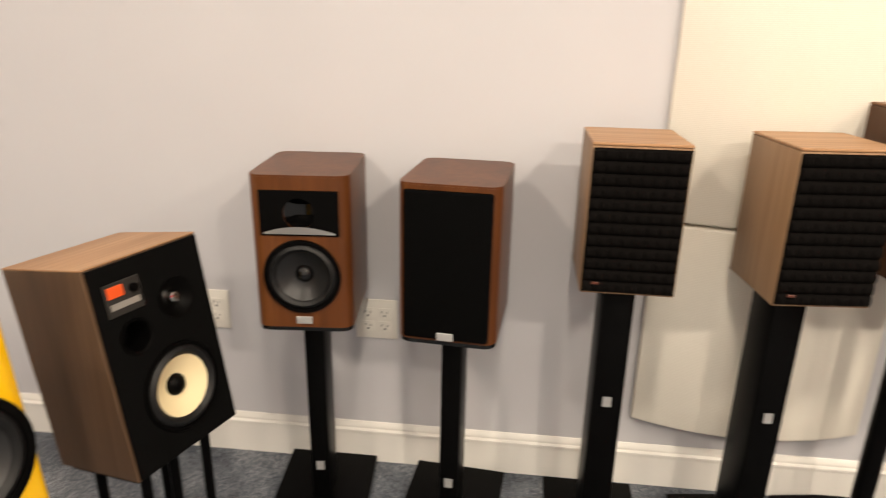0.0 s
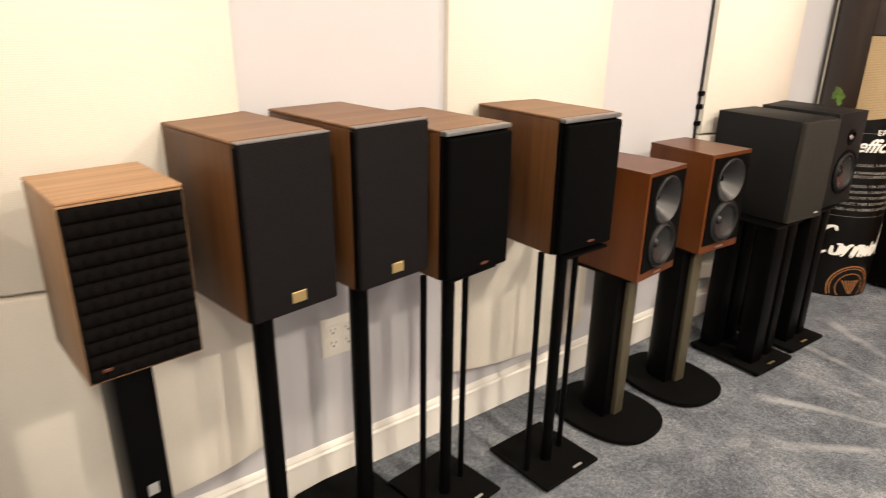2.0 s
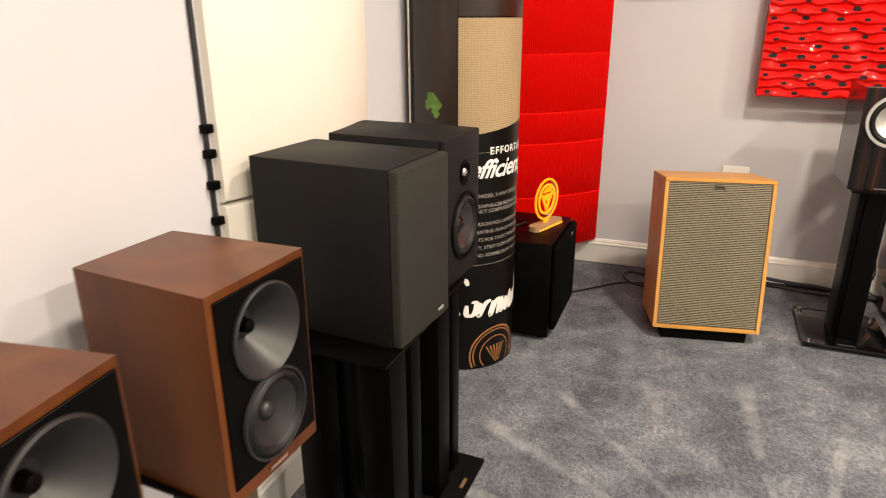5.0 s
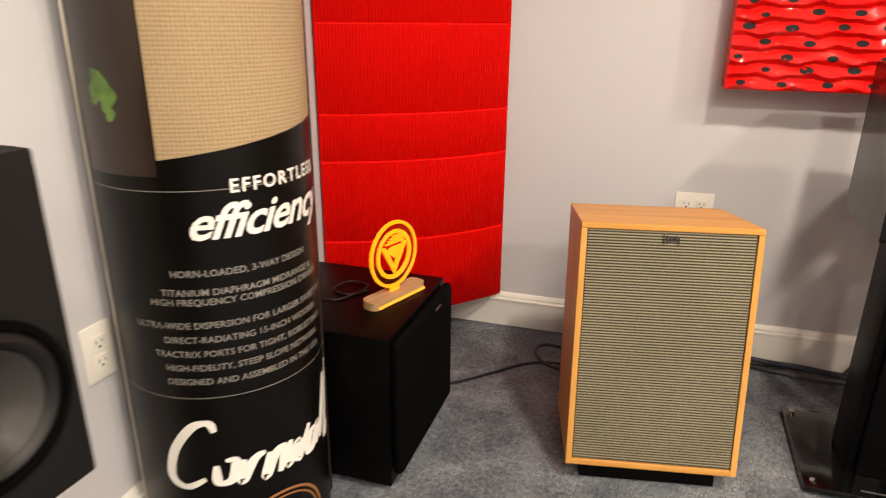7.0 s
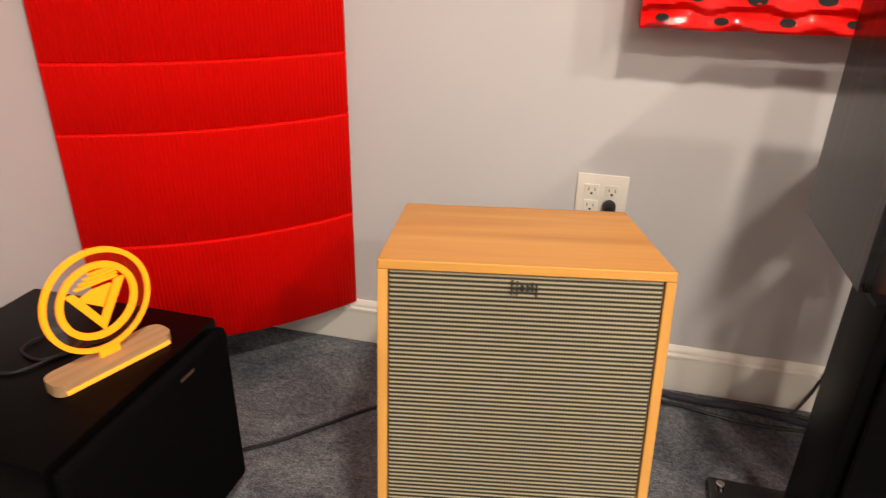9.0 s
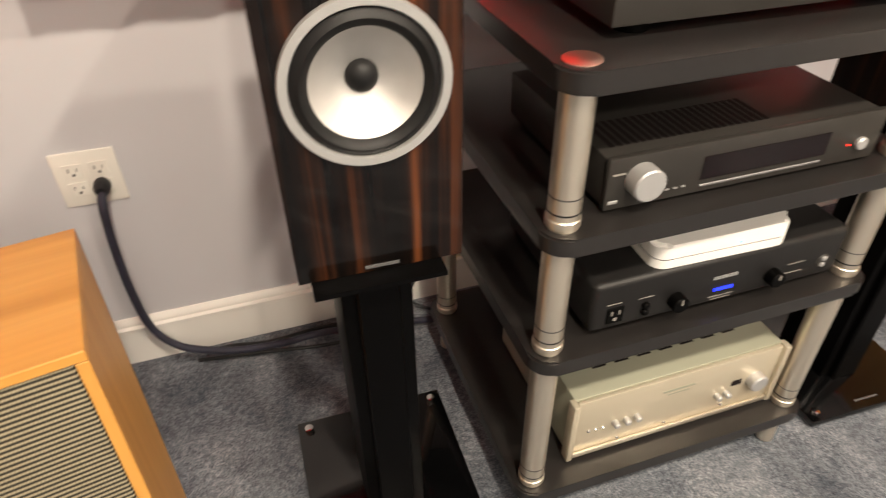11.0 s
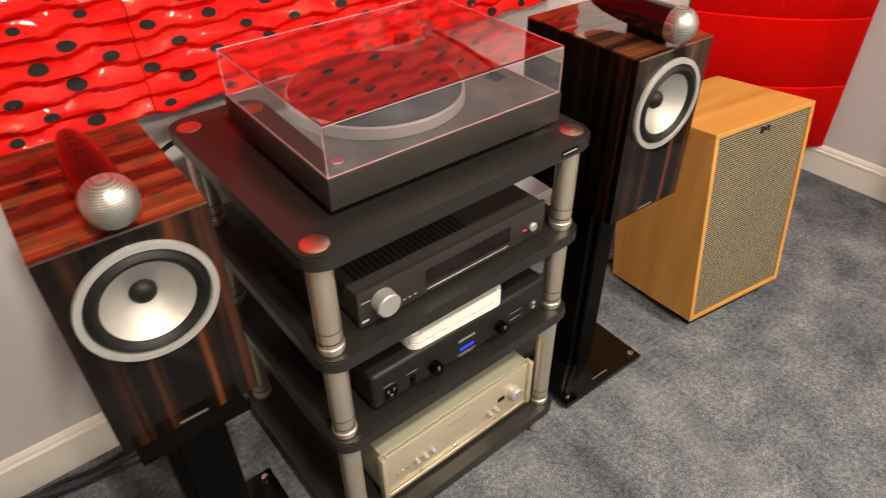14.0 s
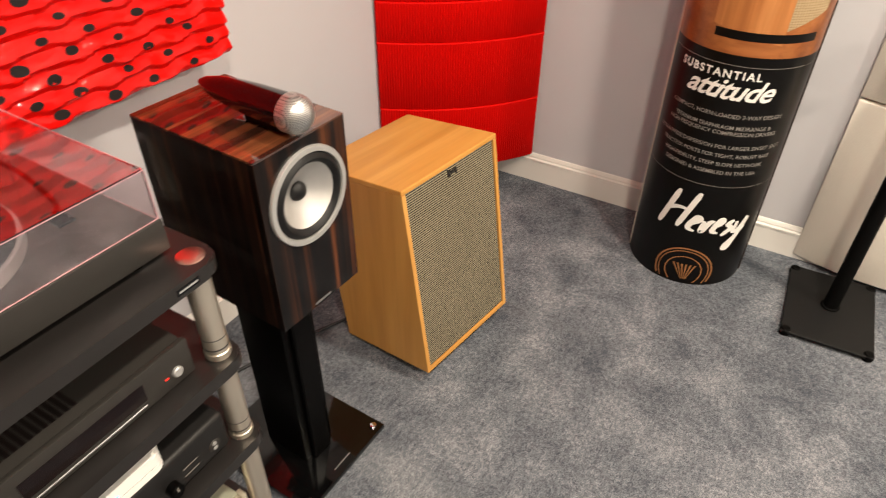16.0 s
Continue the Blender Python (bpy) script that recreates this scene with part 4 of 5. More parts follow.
def four_column_stand(xy, ang, ztop):
    t = thing("speaker_stand", "black four-column metal speaker stand on thick plate", "speaker stand", place(xy, ang, 0.0), "four column stands")
    part("base_plate", box(B(), -0.122, 0.122, -0.035, 0.262, 0.008, 0.022, 0.003, 2), M_BLACK_MATTE, t)
    part("top_plate", box(B(), -0.095, 0.095, 0.02, 0.26, ztop - 0.008, ztop - 0.0005, 0.001, 1), M_STANDMETAL, t)
    for x, y, wx, wy in ((-0.045, 0.055, 0.036, 0.036), (0.055, 0.055, 0.024, 0.028), (-0.05, 0.215, 0.036, 0.03), (0.05, 0.215, 0.036, 0.03)):
        part("column", box(B(), x - wx, x + wx, y - wy, y + wy, 0.0215, ztop - 0.0075, 0.005, 2), M_STANDMETAL, t)
    part("badge", box(B(), -0.02, 0.02, -0.021, -0.012, 0.0222, 0.0235), M_GOLD, t, "small gold badge")
    for sx in (-1, 1):
        for y in (-0.015, 0.25):
            part("foot", cyl(B(), sx * 0.105, y, 0.0, 0.0085, 0.009, 12), M_BLACK, t)
    return t


graphite_speaker((0.060, 2.735), 85.0, 0.579, True)
graphite_speaker((0.040, 3.048), 87.0, 0.579, False)
four_column_stand((0.092, 2.65), 88.0, 0.579)
four_column_stand((0.082, 2.938), 88.0, 0.579)


# ---- tilted monitors at the end of the row ----
def lean_matrix(deg):
    return Matrix.Rotation(radians(-deg), 4, "X")


def tilt_all(t, m):
    for o in t.children:
        for q in (o, *o.children):
            q.data.transform(m)


mon = thing("studio_monitor", "brown walnut studio monitor with black front, cream woofer", "speaker", place((0.172, -0.775), 161, 0.381))
w, h, d = 0.262, 0.425, 0.232
MO = [(0.012, 0.135, 0.086), (-0.06, 0.275, 0.030), (0.045, 0.315, 0.036)]
part("cabinet", cut_front(box(B(), -w / 2, w / 2, 0, d, 0, h, 0.002, 1), MO), M_MONITOR, mon)
part("top_board", box(B(), -w / 2, w / 2, 0, d, h - 0.0005, h + 0.002), M_TEAK_LIT_TOP, mon)
part("baffle", cut_back(cut_front(box(B(), -w / 2 + 0.004, w / 2 - 0.004, -0.006, 0, 0.004, h - 0.003, 0.001, 1), MO)), M_BLACK_MATTE, mon, "matte black front baffle")
driver(mon, 0.012, -0.006, 0.135, 0.093, M_PAPER, M_BLACK, "woofer with cream paper cone", cap=0.36, ringw=0.10)
part("port", lathe(B(), [(0.036, 0.0), (0.036, 0.003), (0.030, 0.001), (0.027, -0.02), (0.026, -0.06), (0, -0.06)], 32, facing(-0.06, -0.006, 0.275), cap=False), M_BLACK, mon, "round bass port")
tw = part("tweeter", lathe(B(), [(0.042, 0.0), (0.042, 0.003), (0.036, 0.002), (0.014, -0.014)], 32, facing(0.045, -0.006, 0.315), cap=False), M_BLACK, mon, "horn tweeter")
part("dome", lathe(B(), [(0.014, -0.014), (0.010, -0.003), (0.0, 0.001)], 24, facing(0.045, -0.006, 0.315), cap=False), M_CHROME, tw)
ctl = part("control_plate", box(B(), -0.105, -0.028, -0.0085, -0.005, 0.325, 0.388, 0.001, 1), M_EQUIP, mon, "grey level control plate")
part("badge", box(B(), -0.100, -0.066, -0.0105, -0.008, 0.360, 0.382, 0.001, 1), M_ORANGE, ctl, "orange badge")
part("knob", lathe(B(), [(0.009, 0.0), (0.008, 0.008), (0.0, 0.008)], 20, facing(-0.045, -0.008, 0.368), cap=False), M_BLACK, ctl)
part("legend", box(B(), -0.098, -0.035, -0.0092, -0.0082, 0.338, 0.350), M_PRINT_GREY, ctl, "pale printed legend strip")
tilt_all(mon, lean_matrix(9))
ms = thing("monitor_stand", "low black tubular monitor stand", "speaker stand", place((0.172, -0.775), 161, 0.0))
for x, y, zt in ((-0.08, 0.05, 0.374), (0.08, 0.05, 0.374), (-0.08, 0.19, 0.350), (0.08, 0.19, 0.350), (0.0, 0.06, 0.372)):
    part("leg", cyl(B(), x, y, 0.0, zt, 0.011, 16), M_STANDMETAL, ms)
bm = box(B(), -0.12, 0.12, 0.02, 0.22, -0.012, -0.0015)
bmesh.ops.transform(bm, matrix=Matrix.Translation((0, 0, 0.381)) @ lean_matrix(9), verts=bm.verts)
part("cradle", bm, M_STANDMETAL, ms)

yel = thing("yellow_speaker", "bright yellow lacquered speaker with black-rimmed woofer", "speaker", place((0.600, -0.892), 165, 0.42))
part("cabinet", cut_front(box(B(), -0.15, 0.15, 0, 0.26, 0, 0.505, 0.018, 4), [(0.04, 0.185, 0.098)]), M_YELLOW, yel)
driver(yel, 0.04, -0.001, 0.185, 0.105, M_GREYCONE, M_BLACK, "woofer with black rim", cap=0.34, ringw=0.16)
tilt_all(yel, lean_matrix(5))
ys = thing("monitor_stand", "low black tubular monitor stand", "speaker stand", place((0.600, -0.892), 165, 0.0))
for x, y, zt in ((-0.1, 0.05, 0.414), (0.1, 0.05, 0.414), (-0.1, 0.2, 0.396), (0.1, 0.2, 0.396)):
    part("leg", cyl(B(), x, y, 0.0, zt, 0.011, 16), M_STANDMETAL, ys)


# ---- subwoofer and lit sign ----
sub = thing("subwoofer", "black ash vinyl subwoofer cabinet on the carpet", "subwoofer", place((0.137, 4.058), 89.3, 0.0))
part("cabinet", box(B(), -0.198, 0.198, 0.004, 0.40, 0.018, 0.405, 0.004, 2), M_VINYL, sub)
part("grille", box(B(), -0.193, 0.193, -0.022, 0.0035, 0.05, 0.396, 0.012, 3), M_GRILLE, sub, "black cloth grille")
part("badge", box(B(), 0.05, 0.085, -0.0235, -0.0215, 0.372, 0.377), M_COPPER, sub)
for sx in (-1, 1):
    for y in (0.04, 0.36):
        part("foot", cyl(B(), sx * 0.15, y, 0.0, 0.0185, 0.018, 16), M_BLACK, sub)

sg = thing("lit_sign", "round amber acrylic edge-lit sign on a birch base", "sign", place((0.057, 4.086), 70, 0.405))
part("base", prism(B(), rounded(-0.098, 0.098, -0.026, 0.026, 0.02), 0.0, 0.020), M_PLYWOOD, sg, "pale birch base")
part("light_slot", box(B(), -0.098 + 0.012, 0.098 - 0.012, -0.0285, -0.0262, 0.003, 0.009), M_AMBER_BASE, sg, "glowing amber edge")
disc = part("disc", lathe(B(), [(0.085, -0.003), (0.085, 0.003), (0.077, 0.003), (0.077, -0.003), (0.085, -0.003)], 64, facing(0, 0, 0.116), cap=False), M_AMBER, sg, "glowing amber outer ring")
part("inner_ring", lathe(B(), [(0.063, -0.003), (0.063, 0.003), (0.053, 0.003), (0.053, -0.003), (0.063, -0.003)], 64, facing(0, 0, 0.116), cap=False), M_AMBER, sg)
part("bridge", lathe(B(), [(0.077, -0.0012), (0.077, 0.0012), (0.063, 0.0012), (0.063, -0.0012), (0.077, -0.0012)], 64, facing(0, 0, 0.116), cap=False), M_ACRYL, sg)
for pts in (((-0.046, 0.024), (-0.032, 0.024), (0.0, -0.030), (0.0, -0.052)), ((0.032, 0.024), (0.046, 0.024), (0.0, -0.052), (0.0, -0.030)), ((-0.030, 0.012), (-0.006, 0.020), (0.024, 0.020), (0.004, -0.012))):
    bm = B()
    vs = [bm.verts.new((x, -0.003, 0.116 + z)) for x, z in pts]
    v2 = [bm.verts.new((x, 0.003, 0.116 + z)) for x, z in pts]
    bm.faces.new(vs)
    bm.faces.new(v2[::-1])
    for i in range(4):
        k = (i + 1) % 4
        bm.faces.new((vs[i], v2[i], v2[k], vs[k]))
    part("emblem", bm, M_AMBER, sg)
for k in range(4):
    part("emblem_bar", box(B(), -0.030 + 0.008 * k, 0.036, -0.003, 0.003, 0.144 + 0.0055 * k, 0.147 + 0.0055 * k), M_AMBER, sg)
part("stem", box(B(), -0.016, 0.016, -0.003, 0.003, 0.018, 0.036), M_AMBER, sg)
cb = thing("sign_cable", "thin black cable lying on the subwoofer", "cable", pose(0, 0, 0))
part("cord", tube(B(), [(-0.02, 4.10, 0.409), (-0.06, 4.06, 0.408), (-0.11, 4.08, 0.409), (-0.09, 4.14, 0.409), (-0.03, 4.12, 0.410), (-0.07, 4.02, 0.409), (-0.16, 4.03, 0.408), (-0.235, 4.06, 0.402)], 0.0024), M_CABLE, cb)


# ---- printed display columns ----
CH, SAG = 0.39, 0.17
RAD = (CH * CH / 4 + SAG * SAG) / (2 * SAG)
HALF = math.asin(CH / 2 / RAD)


def bend(u, v, lift=0.0):
    """A point of the front sheet: u along its arc, v up, lifted off it."""
    a = u / RAD
    r = RAD + lift
    return (r * math.sin(a), -(r * math.cos(a) - (RAD - SAG)), v)


def sheet(bm, u0, u1, v0, v1, lift, n=64, slant=0.0):
    prev = None
    for i in range(n + 1):
        u = u0 + (u1 - u0) * i / n
        s = slant * (i / n)
        pair = (bm.verts.new(bend(u, v0 + s, lift)), bm.verts.new(bend(u, v1, lift)))
        if prev:
            bm.faces.new((prev[0], pair[0], pair[1], prev[1]))
        prev = pair
    return bm


def wrap(bm, u, v, lift):
    bmesh.ops.subdivide_edges(bm, edges=[e for e in bm.edges if e.calc_length() > 0.02], cuts=2)
    for q in bm.verts:
        q.co = bend(q.co.x + u, q.co.y + v, lift)
    return bm


def column(xy, ang, label):
    t = thing("display_column", label, "display column", place(xy, ang, 0.0), "printed display columns")
    n = 96
    pts = [bend(-HALF * RAD + 2 * HALF * RAD * i / n, 0)[:2] for i in range(n + 1)]
    back = [(x, -y) for x, y in pts[1:-1]][::-1]
    part("board", prism(B(), pts + back, 0.0, 1.85), M_PRINT, t, "black printed board")
    for s in (-1, 1):
        part("edge_strip", box(B(), s * CH / 2 - 0.004, s * CH / 2 + 0.004, -0.006, 0.006, 0.0, 1.85, 0.002, 1), M_STEEL if s < 0 else M_PRINT_DARKBROWN, t)
    for v in (0.405, 0.795, 1.29):
        part("seam", sheet(B(), -HALF * RAD * 0.97, HALF * RAD * 0.97, v, v + 0.0014, 0.0006), M_PRINT_GREY, t, "fine fold line")
    return t


def brush(bm, pts, r, lift=0.0016):
    """A flat brush stroke along smoothed (u, v) points on the sheet, thinner at its ends."""
    p = [Vector((u, v, 0)) for u, v in pts]
    line = []
    for i in range(len(p) - 1):
        p0, p1, p2, p3 = p[max(i - 1, 0)], p[i], p[i + 1], p[min(i + 2, len(p) - 1)]
        for k in range(6):
            t = k / 6
            line.append(0.5 * ((2 * p1) + (p2 - p0) * t + (2 * p0 - 5 * p1 + 4 * p2 - p3) * t * t + (3 * p1 - p0 - 3 * p2 + p3) * t ** 3))
    line.append(p[-1])
    prev = None
    for i, q in enumerate(line):
        d = (line[min(i + 1, len(line) - 1)] - line[max(i - 1, 0)]).normalized()
        f = i / (len(line) - 1)
        rr = r * (0.55 + 0.45 * min(1.0, 6 * f, 6 * (1 - f))) * (0.75 + 0.5 * abs(d.y))
        n = Vector((-d.y, d.x, 0)) * rr
        pair = [bm.verts.new(bend(*(q + s * n).xy, lift)) for s in (1, -1)]
        if prev:
            bm.faces.new((prev[0], prev[1], pair[1], pair[0]))
        prev = pair
    return bm


def script_word(strokes, u0, v0, lean, r):
    """White brush strokes standing for a hand-lettered name."""
    bm = B()
    for s in strokes:
        brush(bm, [(u0 + x + lean * z, v0 + z) for x, z in s], r)
    return bm


def emblem(t, u, v, r):
    bm = B()
    for ra, rb in ((r, r * 0.94), (r * 0.88, r * 0.84), (r * 0.64, r * 0.60)):
        k = 44
        for i in range(k):
            a0, a1 = 2 * math.pi * i / k, 2 * math.pi * (i + 1) / k
            q = [(ra, a0), (ra, a1), (rb, a1), (rb, a0)]
            if all(v + rr * math.sin(a) > 0.003 for rr, a in q):
                bm.faces.new([bm.verts.new(bend(u + rr * math.cos(a), v + rr * math.sin(a), 0.0016)) for rr, a in q])
    for k in range(6):
        x = u - r * 0.42 + k * r * 0.15
        bm.faces.new([bm.verts.new(bend(*p, 0.0016)) for p in ((x, v + r * 0.30), (x + r * 0.07, v + r * 0.30), (u + r * 0.03 * k, max(v - r * 0.35, 0.004)), (u + r * 0.03 * k - r * 0.02, max(v - r * 0.35, 0.004)))])
    part("emblem", bm, M_PRINT_GOLD, t, "round gold emblem")


LINES_A = ("HORN-LOADED, 3-WAY DESIGN", "TITANIUM DIAPHRAGM MIDRANGE &", "HIGH FREQUENCY COMPRESSION DRIVERS", "ULTRA-WIDE DISPERSION FOR LARGER SWEET SPOT", "DIRECT-RADIATING 15-INCH WOOFER", "TRACTRIX PORTS FOR TIGHT, ROBUST BASS", "HIGH-FIDELITY, STEEP SLOPE NETWORK", "DESIGNED AND ASSEMBLED IN THE USA")
LINES_B = ("COMPACT, HORN-LOADED 3-WAY DESIGN", "TITANIUM DIAPHRAGM MIDRANGE &", "HIGH FREQUENCY COMPRESSION DRIVERS", "ULTRA-WIDE DISPERSION FOR LARGER SWEET SPOT", "TRACTRIX PORTS FOR TIGHT, ROBUST BASS", "HIGH-FIDELITY, STEEP SLOPE NETWORK", "DESIGNED & ASSEMBLED IN THE USA")


def texts(t, head, script, lines, v_head, v_script, v_lines, dv, us):
    part("heading", wrap(letters(head, 0.033, bold=0.0008, space=1.25), us[0], v_head, 0.0014), M_PRINT_WHITE, t, "white capital lettering")
    part("heading", wrap(letters(script, 0.086, shear=0.42, bold=0.0016, space=0.94), us[1], v_script, 0.0018), M_PRINT_WHITE, t, "white slanted lettering")
    for i, s in enumerate(lines):
        gap = dv * i + (0.5 * dv if i > 2 else 0.25 * dv if i > 0 else 0) - (0.35 * dv if i == 2 else 0)
        part("text_line", wrap(letters(s, 0.0175, bold=0.0002, space=1.02), us[2], v_lines - gap, 0.0014), M_PRINT_GREY, t)


c1 = column((-0.165, 3.705), 40.0, "black curved display column printed with a tall speaker")
part("photo", sheet(B(), -HALF * RAD + 0.03, -0.088, 0.82, 1.84, 0.0006), M_PRINT_DARKBROWN, c1, "printed dark brown cabinet side")
part("photo", sheet(B(), -0.085, HALF * RAD - 0.018, 0.847, 1.21, 0.0010, slant=0.05), M_PRINT_BEIGE, c1, "printed beige grille cloth")
part("photo", sheet(B(), -0.085, HALF * RAD - 0.018, 1.215, 1.84, 0.0010), M_PRINT_DARKBROWN, c1, "printed brown brick scene")
bm = B()
for a, b, sc in ((-0.172, 0.962, 0.9), (-0.158, 0.920, 0.5), (-0.188, 0.948, 0.6), (-0.155, 0.948, 0.7), (-0.182, 0.975, 0.5), (-0.165, 0.935, 0.55)):
    vs = []
    for i in range(16):
        q = 2 * math.pi * i / 16
        vs.append(bm.verts.new(bend(a + 0.020 * sc * math.cos(q) * (1 + 0.3 * math.cos(3 * q)), b + 0.028 * sc * math.sin(q), 0.0014)))
    bm.faces.new(vs)
part("photo", bm, M_PRINT_LEAF, c1, "printed green leaves")
texts(c1, "EFFORTLESS", "efficiency", LINES_A, 0.799, 0.738, 0.650, 0.0280, (0.13, 0.092, 0.04))
part("script_name", script_word((((0.075, 0.125), (0.06, 0.145), (0.03, 0.135), (0.004, 0.08), (0.006, 0.02), (0.04, 0.0), (0.075, 0.02)),
    ((0.09, 0.05), (0.10, 0.012), (0.125, 0.015), (0.125, 0.055), (0.105, 0.06)), ((0.14, 0.055), (0.145, 0.005), (0.16, 0.05), (0.18, 0.06)),
    ((0.19, 0.055), (0.192, 0.0), (0.205, 0.05), (0.222, 0.05), (0.222, 0.0)), ((0.235, 0.06), (0.24, 0.004), (0.258, 0.05), (0.265, 0.004), (0.285, 0.07)),
    ((0.315, 0.05), (0.295, 0.045), (0.292, 0.008), (0.31, 0.01), (0.32, 0.055), (0.325, 0.005)), ((0.338, 0.02), (0.345, 0.15), (0.34, 0.01)), ((0.365, 0.02), (0.373, 0.165), (0.368, 0.005), (0.39, 0.02))), -0.155, 0.207, 0.25, 0.0080), M_PRINT_WHITE, c1, "white brush-lettered name")
emblem(c1, 0.065, 0.052, 0.108)

c2 = column((3.622, 3.644), -82.0, "black curved display column printed with a wooden speaker")
part("photo", sheet(B(), -HALF * RAD + 0.006, HALF * RAD - 0.006, 0.825, 1.84, 0.0006), M_PRINT_BROWN, c2, "printed wooden tabletop scene")
part("photo", sheet(B(), -0.11, 0.085, 0.90, 1.40, 0.0010, slant=-0.04), wood("printed_cabinet", (0.34, 0.12, 0.035), (0.48, 0.19, 0.06), (0.58, 0.26, 0.09), 0.3, axis="z", fine=40), c2, "printed wooden cabinet side")
part("photo", sheet(B(), 0.085, 0.20, 0.90, 1.40, 0.0012, slant=0.05), M_PRINT_BEIGE, c2, "printed striped grille cloth")
part("photo", sheet(B(), -0.10, 0.19, 0.868, 0.892, 0.0012), M_PRINT, c2, "printed black plinth")
texts(c2, "SUBSTANTIAL", "attitude", LINES_B, 0.768, 0.722, 0.645, 0.029, (-0.062, -0.022, -0.012))
part("script_name", script_word((((0.02, 0.15), (0.012, 0.07), (0.004, 0.0)), ((0.012, 0.07), (0.04, 0.085), (0.07, 0.085)), ((0.085, 0.155), (0.075, 0.08), (0.066, 0.01)),
    ((0.10, 0.03), (0.125, 0.055), (0.112, 0.065), (0.10, 0.02), (0.125, 0.008)), ((0.14, 0.055), (0.145, 0.01), (0.158, 0.05), (0.172, 0.055)),
    ((0.178, 0.03), (0.198, 0.055), (0.188, 0.065), (0.178, 0.02), (0.20, 0.01)), ((0.215, 0.0), (0.235, 0.03), (0.22, 0.045), (0.235, 0.06)),
    ((0.25, 0.055), (0.252, 0.015), (0.27, 0.02), (0.285, 0.065), (0.262, -0.05), (0.25, -0.04), (0.29, 0.03))), -0.125, 0.218, 0.22, 0.0075), M_PRINT_WHITE, c2, "white brush-lettered name")
emblem(c2, 0.005, 0.055, 0.098)


# ---- two wooden floor speakers on slanted risers ----
def floor_speaker(xy, ang, z, h):
    w, d, lean = 0.396, 0.335, 8.0
    t = thing("floor_speaker", "honey cherry floor speaker with striped straw-coloured cloth grille", "speaker", place(xy, ang, z), "honey cherry floor speakers")
    b = 0.014
    part("side_panel", box(B(), -w / 2, -w / 2 + b, 0, d, 0, h - b, 0.001, 1), M_HONEY_SIDE, t)
    part("side_panel", box(B(), w / 2 - b, w / 2, 0, d, 0, h - b, 0.001, 1), M_HONEY_SIDE, t)
    part("top_board", box(B(), -w / 2, w / 2, 0, d, h - b + 0.0002, h, 0.0015, 1), M_HONEY, t)
    part("bottom_board", box(B(), -w / 2 + b, w / 2 - b, 0, d, 0, b, 0.001, 1), M_HONEY, t)
    part("back_board", box(B(), -w / 2 + b, w / 2 - b, d - 0.02, d - 0.002, b, h - b), M_BLACK_MATTE, t)
    part("grille", box(B(), -w / 2 + b + 0.001, w / 2 - b - 0.001, 0.004, 0.02, b + 0.001, h - b - 0.001, 0.002, 1), M_STRAW, t, "striped straw-coloured cloth grille")
    bm = B()
    box(bm, -0.019, 0.019, 0.0005, 0.005, h - 0.0335, h - 0.0315)
    for x0, x1, z0, z1 in ((-0.018, -0.0155, 0.042, 0.022), (-0.011, -0.0085, 0.042, 0.023), (-0.005, -0.001, 0.036, 0.028), (0.002, 0.006, 0.036, 0.028), (0.009, 0.012, 0.036, 0.024), (0.015, 0.0175, 0.044, 0.026)):
        box(bm, x0, x1, 0.0005, 0.005, h - z0, h - z1)
    part("badge", bm, M_EQUIP, t, "small dark metal badge")
    tilt_all(t, lean_matrix(lean))
    return t


def riser(xy, ang, z):
    lean = 8.0
    bm = B()
    y0, y1 = 0.03, 0.30
    s = math.tan(radians(lean))
    lo = [bm.verts.new((x, y, 0.0)) for x, y in ((-0.16, y0), (0.16, y0), (0.16, y1), (-0.16, y1))]
    hi = [bm.verts.new((x, y, max(z - 0.001 - y * s, 0.008))) for x, y in ((-0.16, y0), (0.16, y0), (0.16, y1), (-0.16, y1))]
    bm.faces.new(lo[::-1])
    bm.faces.new(hi)
    for i in range(4):
        k = (i + 1) % 4
        bm.faces.new((lo[i], lo[k], hi[k], hi[i]))
    bmesh.ops.transform(bm, matrix=place(xy, ang, 0.0), verts=bm.verts)
    return solo("speaker_riser", bm, M_BLACK_MATTE, "black slanted riser under a wooden floor speaker", "riser", "slanted risers")


for xy, ang, h in (((0.711, 4.063), 10.3, 0.592), ((2.792, 4.105), -8.7, 0.598)):
    floor_speaker(xy, ang, 0.055, h)
    riser(xy, ang, 0.055)


# ---- gloss ebony pair with tweeters on top ----
def mesh_ball(bm, m, r, squash):
    lathe(bm, [(r, -0.012), (r, 0.0)] + [(r * math.cos(a), squash * r * math.sin(a)) for a in [math.pi / 2 * i / 8 for i in range(1, 9)]], 40, m)
    return bm


M_MESH = plain("silver_wire_mesh", (0.42, 0.42, 0.41), 0.35, 0.85, var=0.05, bmp=0.0)
_v = coords(M_MESH)
_sx = nd(M_MESH, "ShaderNodeSeparateXYZ")
ln(M_MESH, _v, _sx.inputs[0])
_xz = nd(M_MESH, "ShaderNodeCombineXYZ")
ln(M_MESH, _sx.outputs["X"], _xz.inputs["X"])
ln(M_MESH, _sx.outputs["Z"], _xz.inputs["Y"])
_vo = nd(M_MESH, "ShaderNodeTexVoronoi", Scale=360.0, Randomness=0.0)
_vo.voronoi_dimensions = "2D"
ln(M_MESH, _xz.outputs[0], _vo.inputs["Vector"])
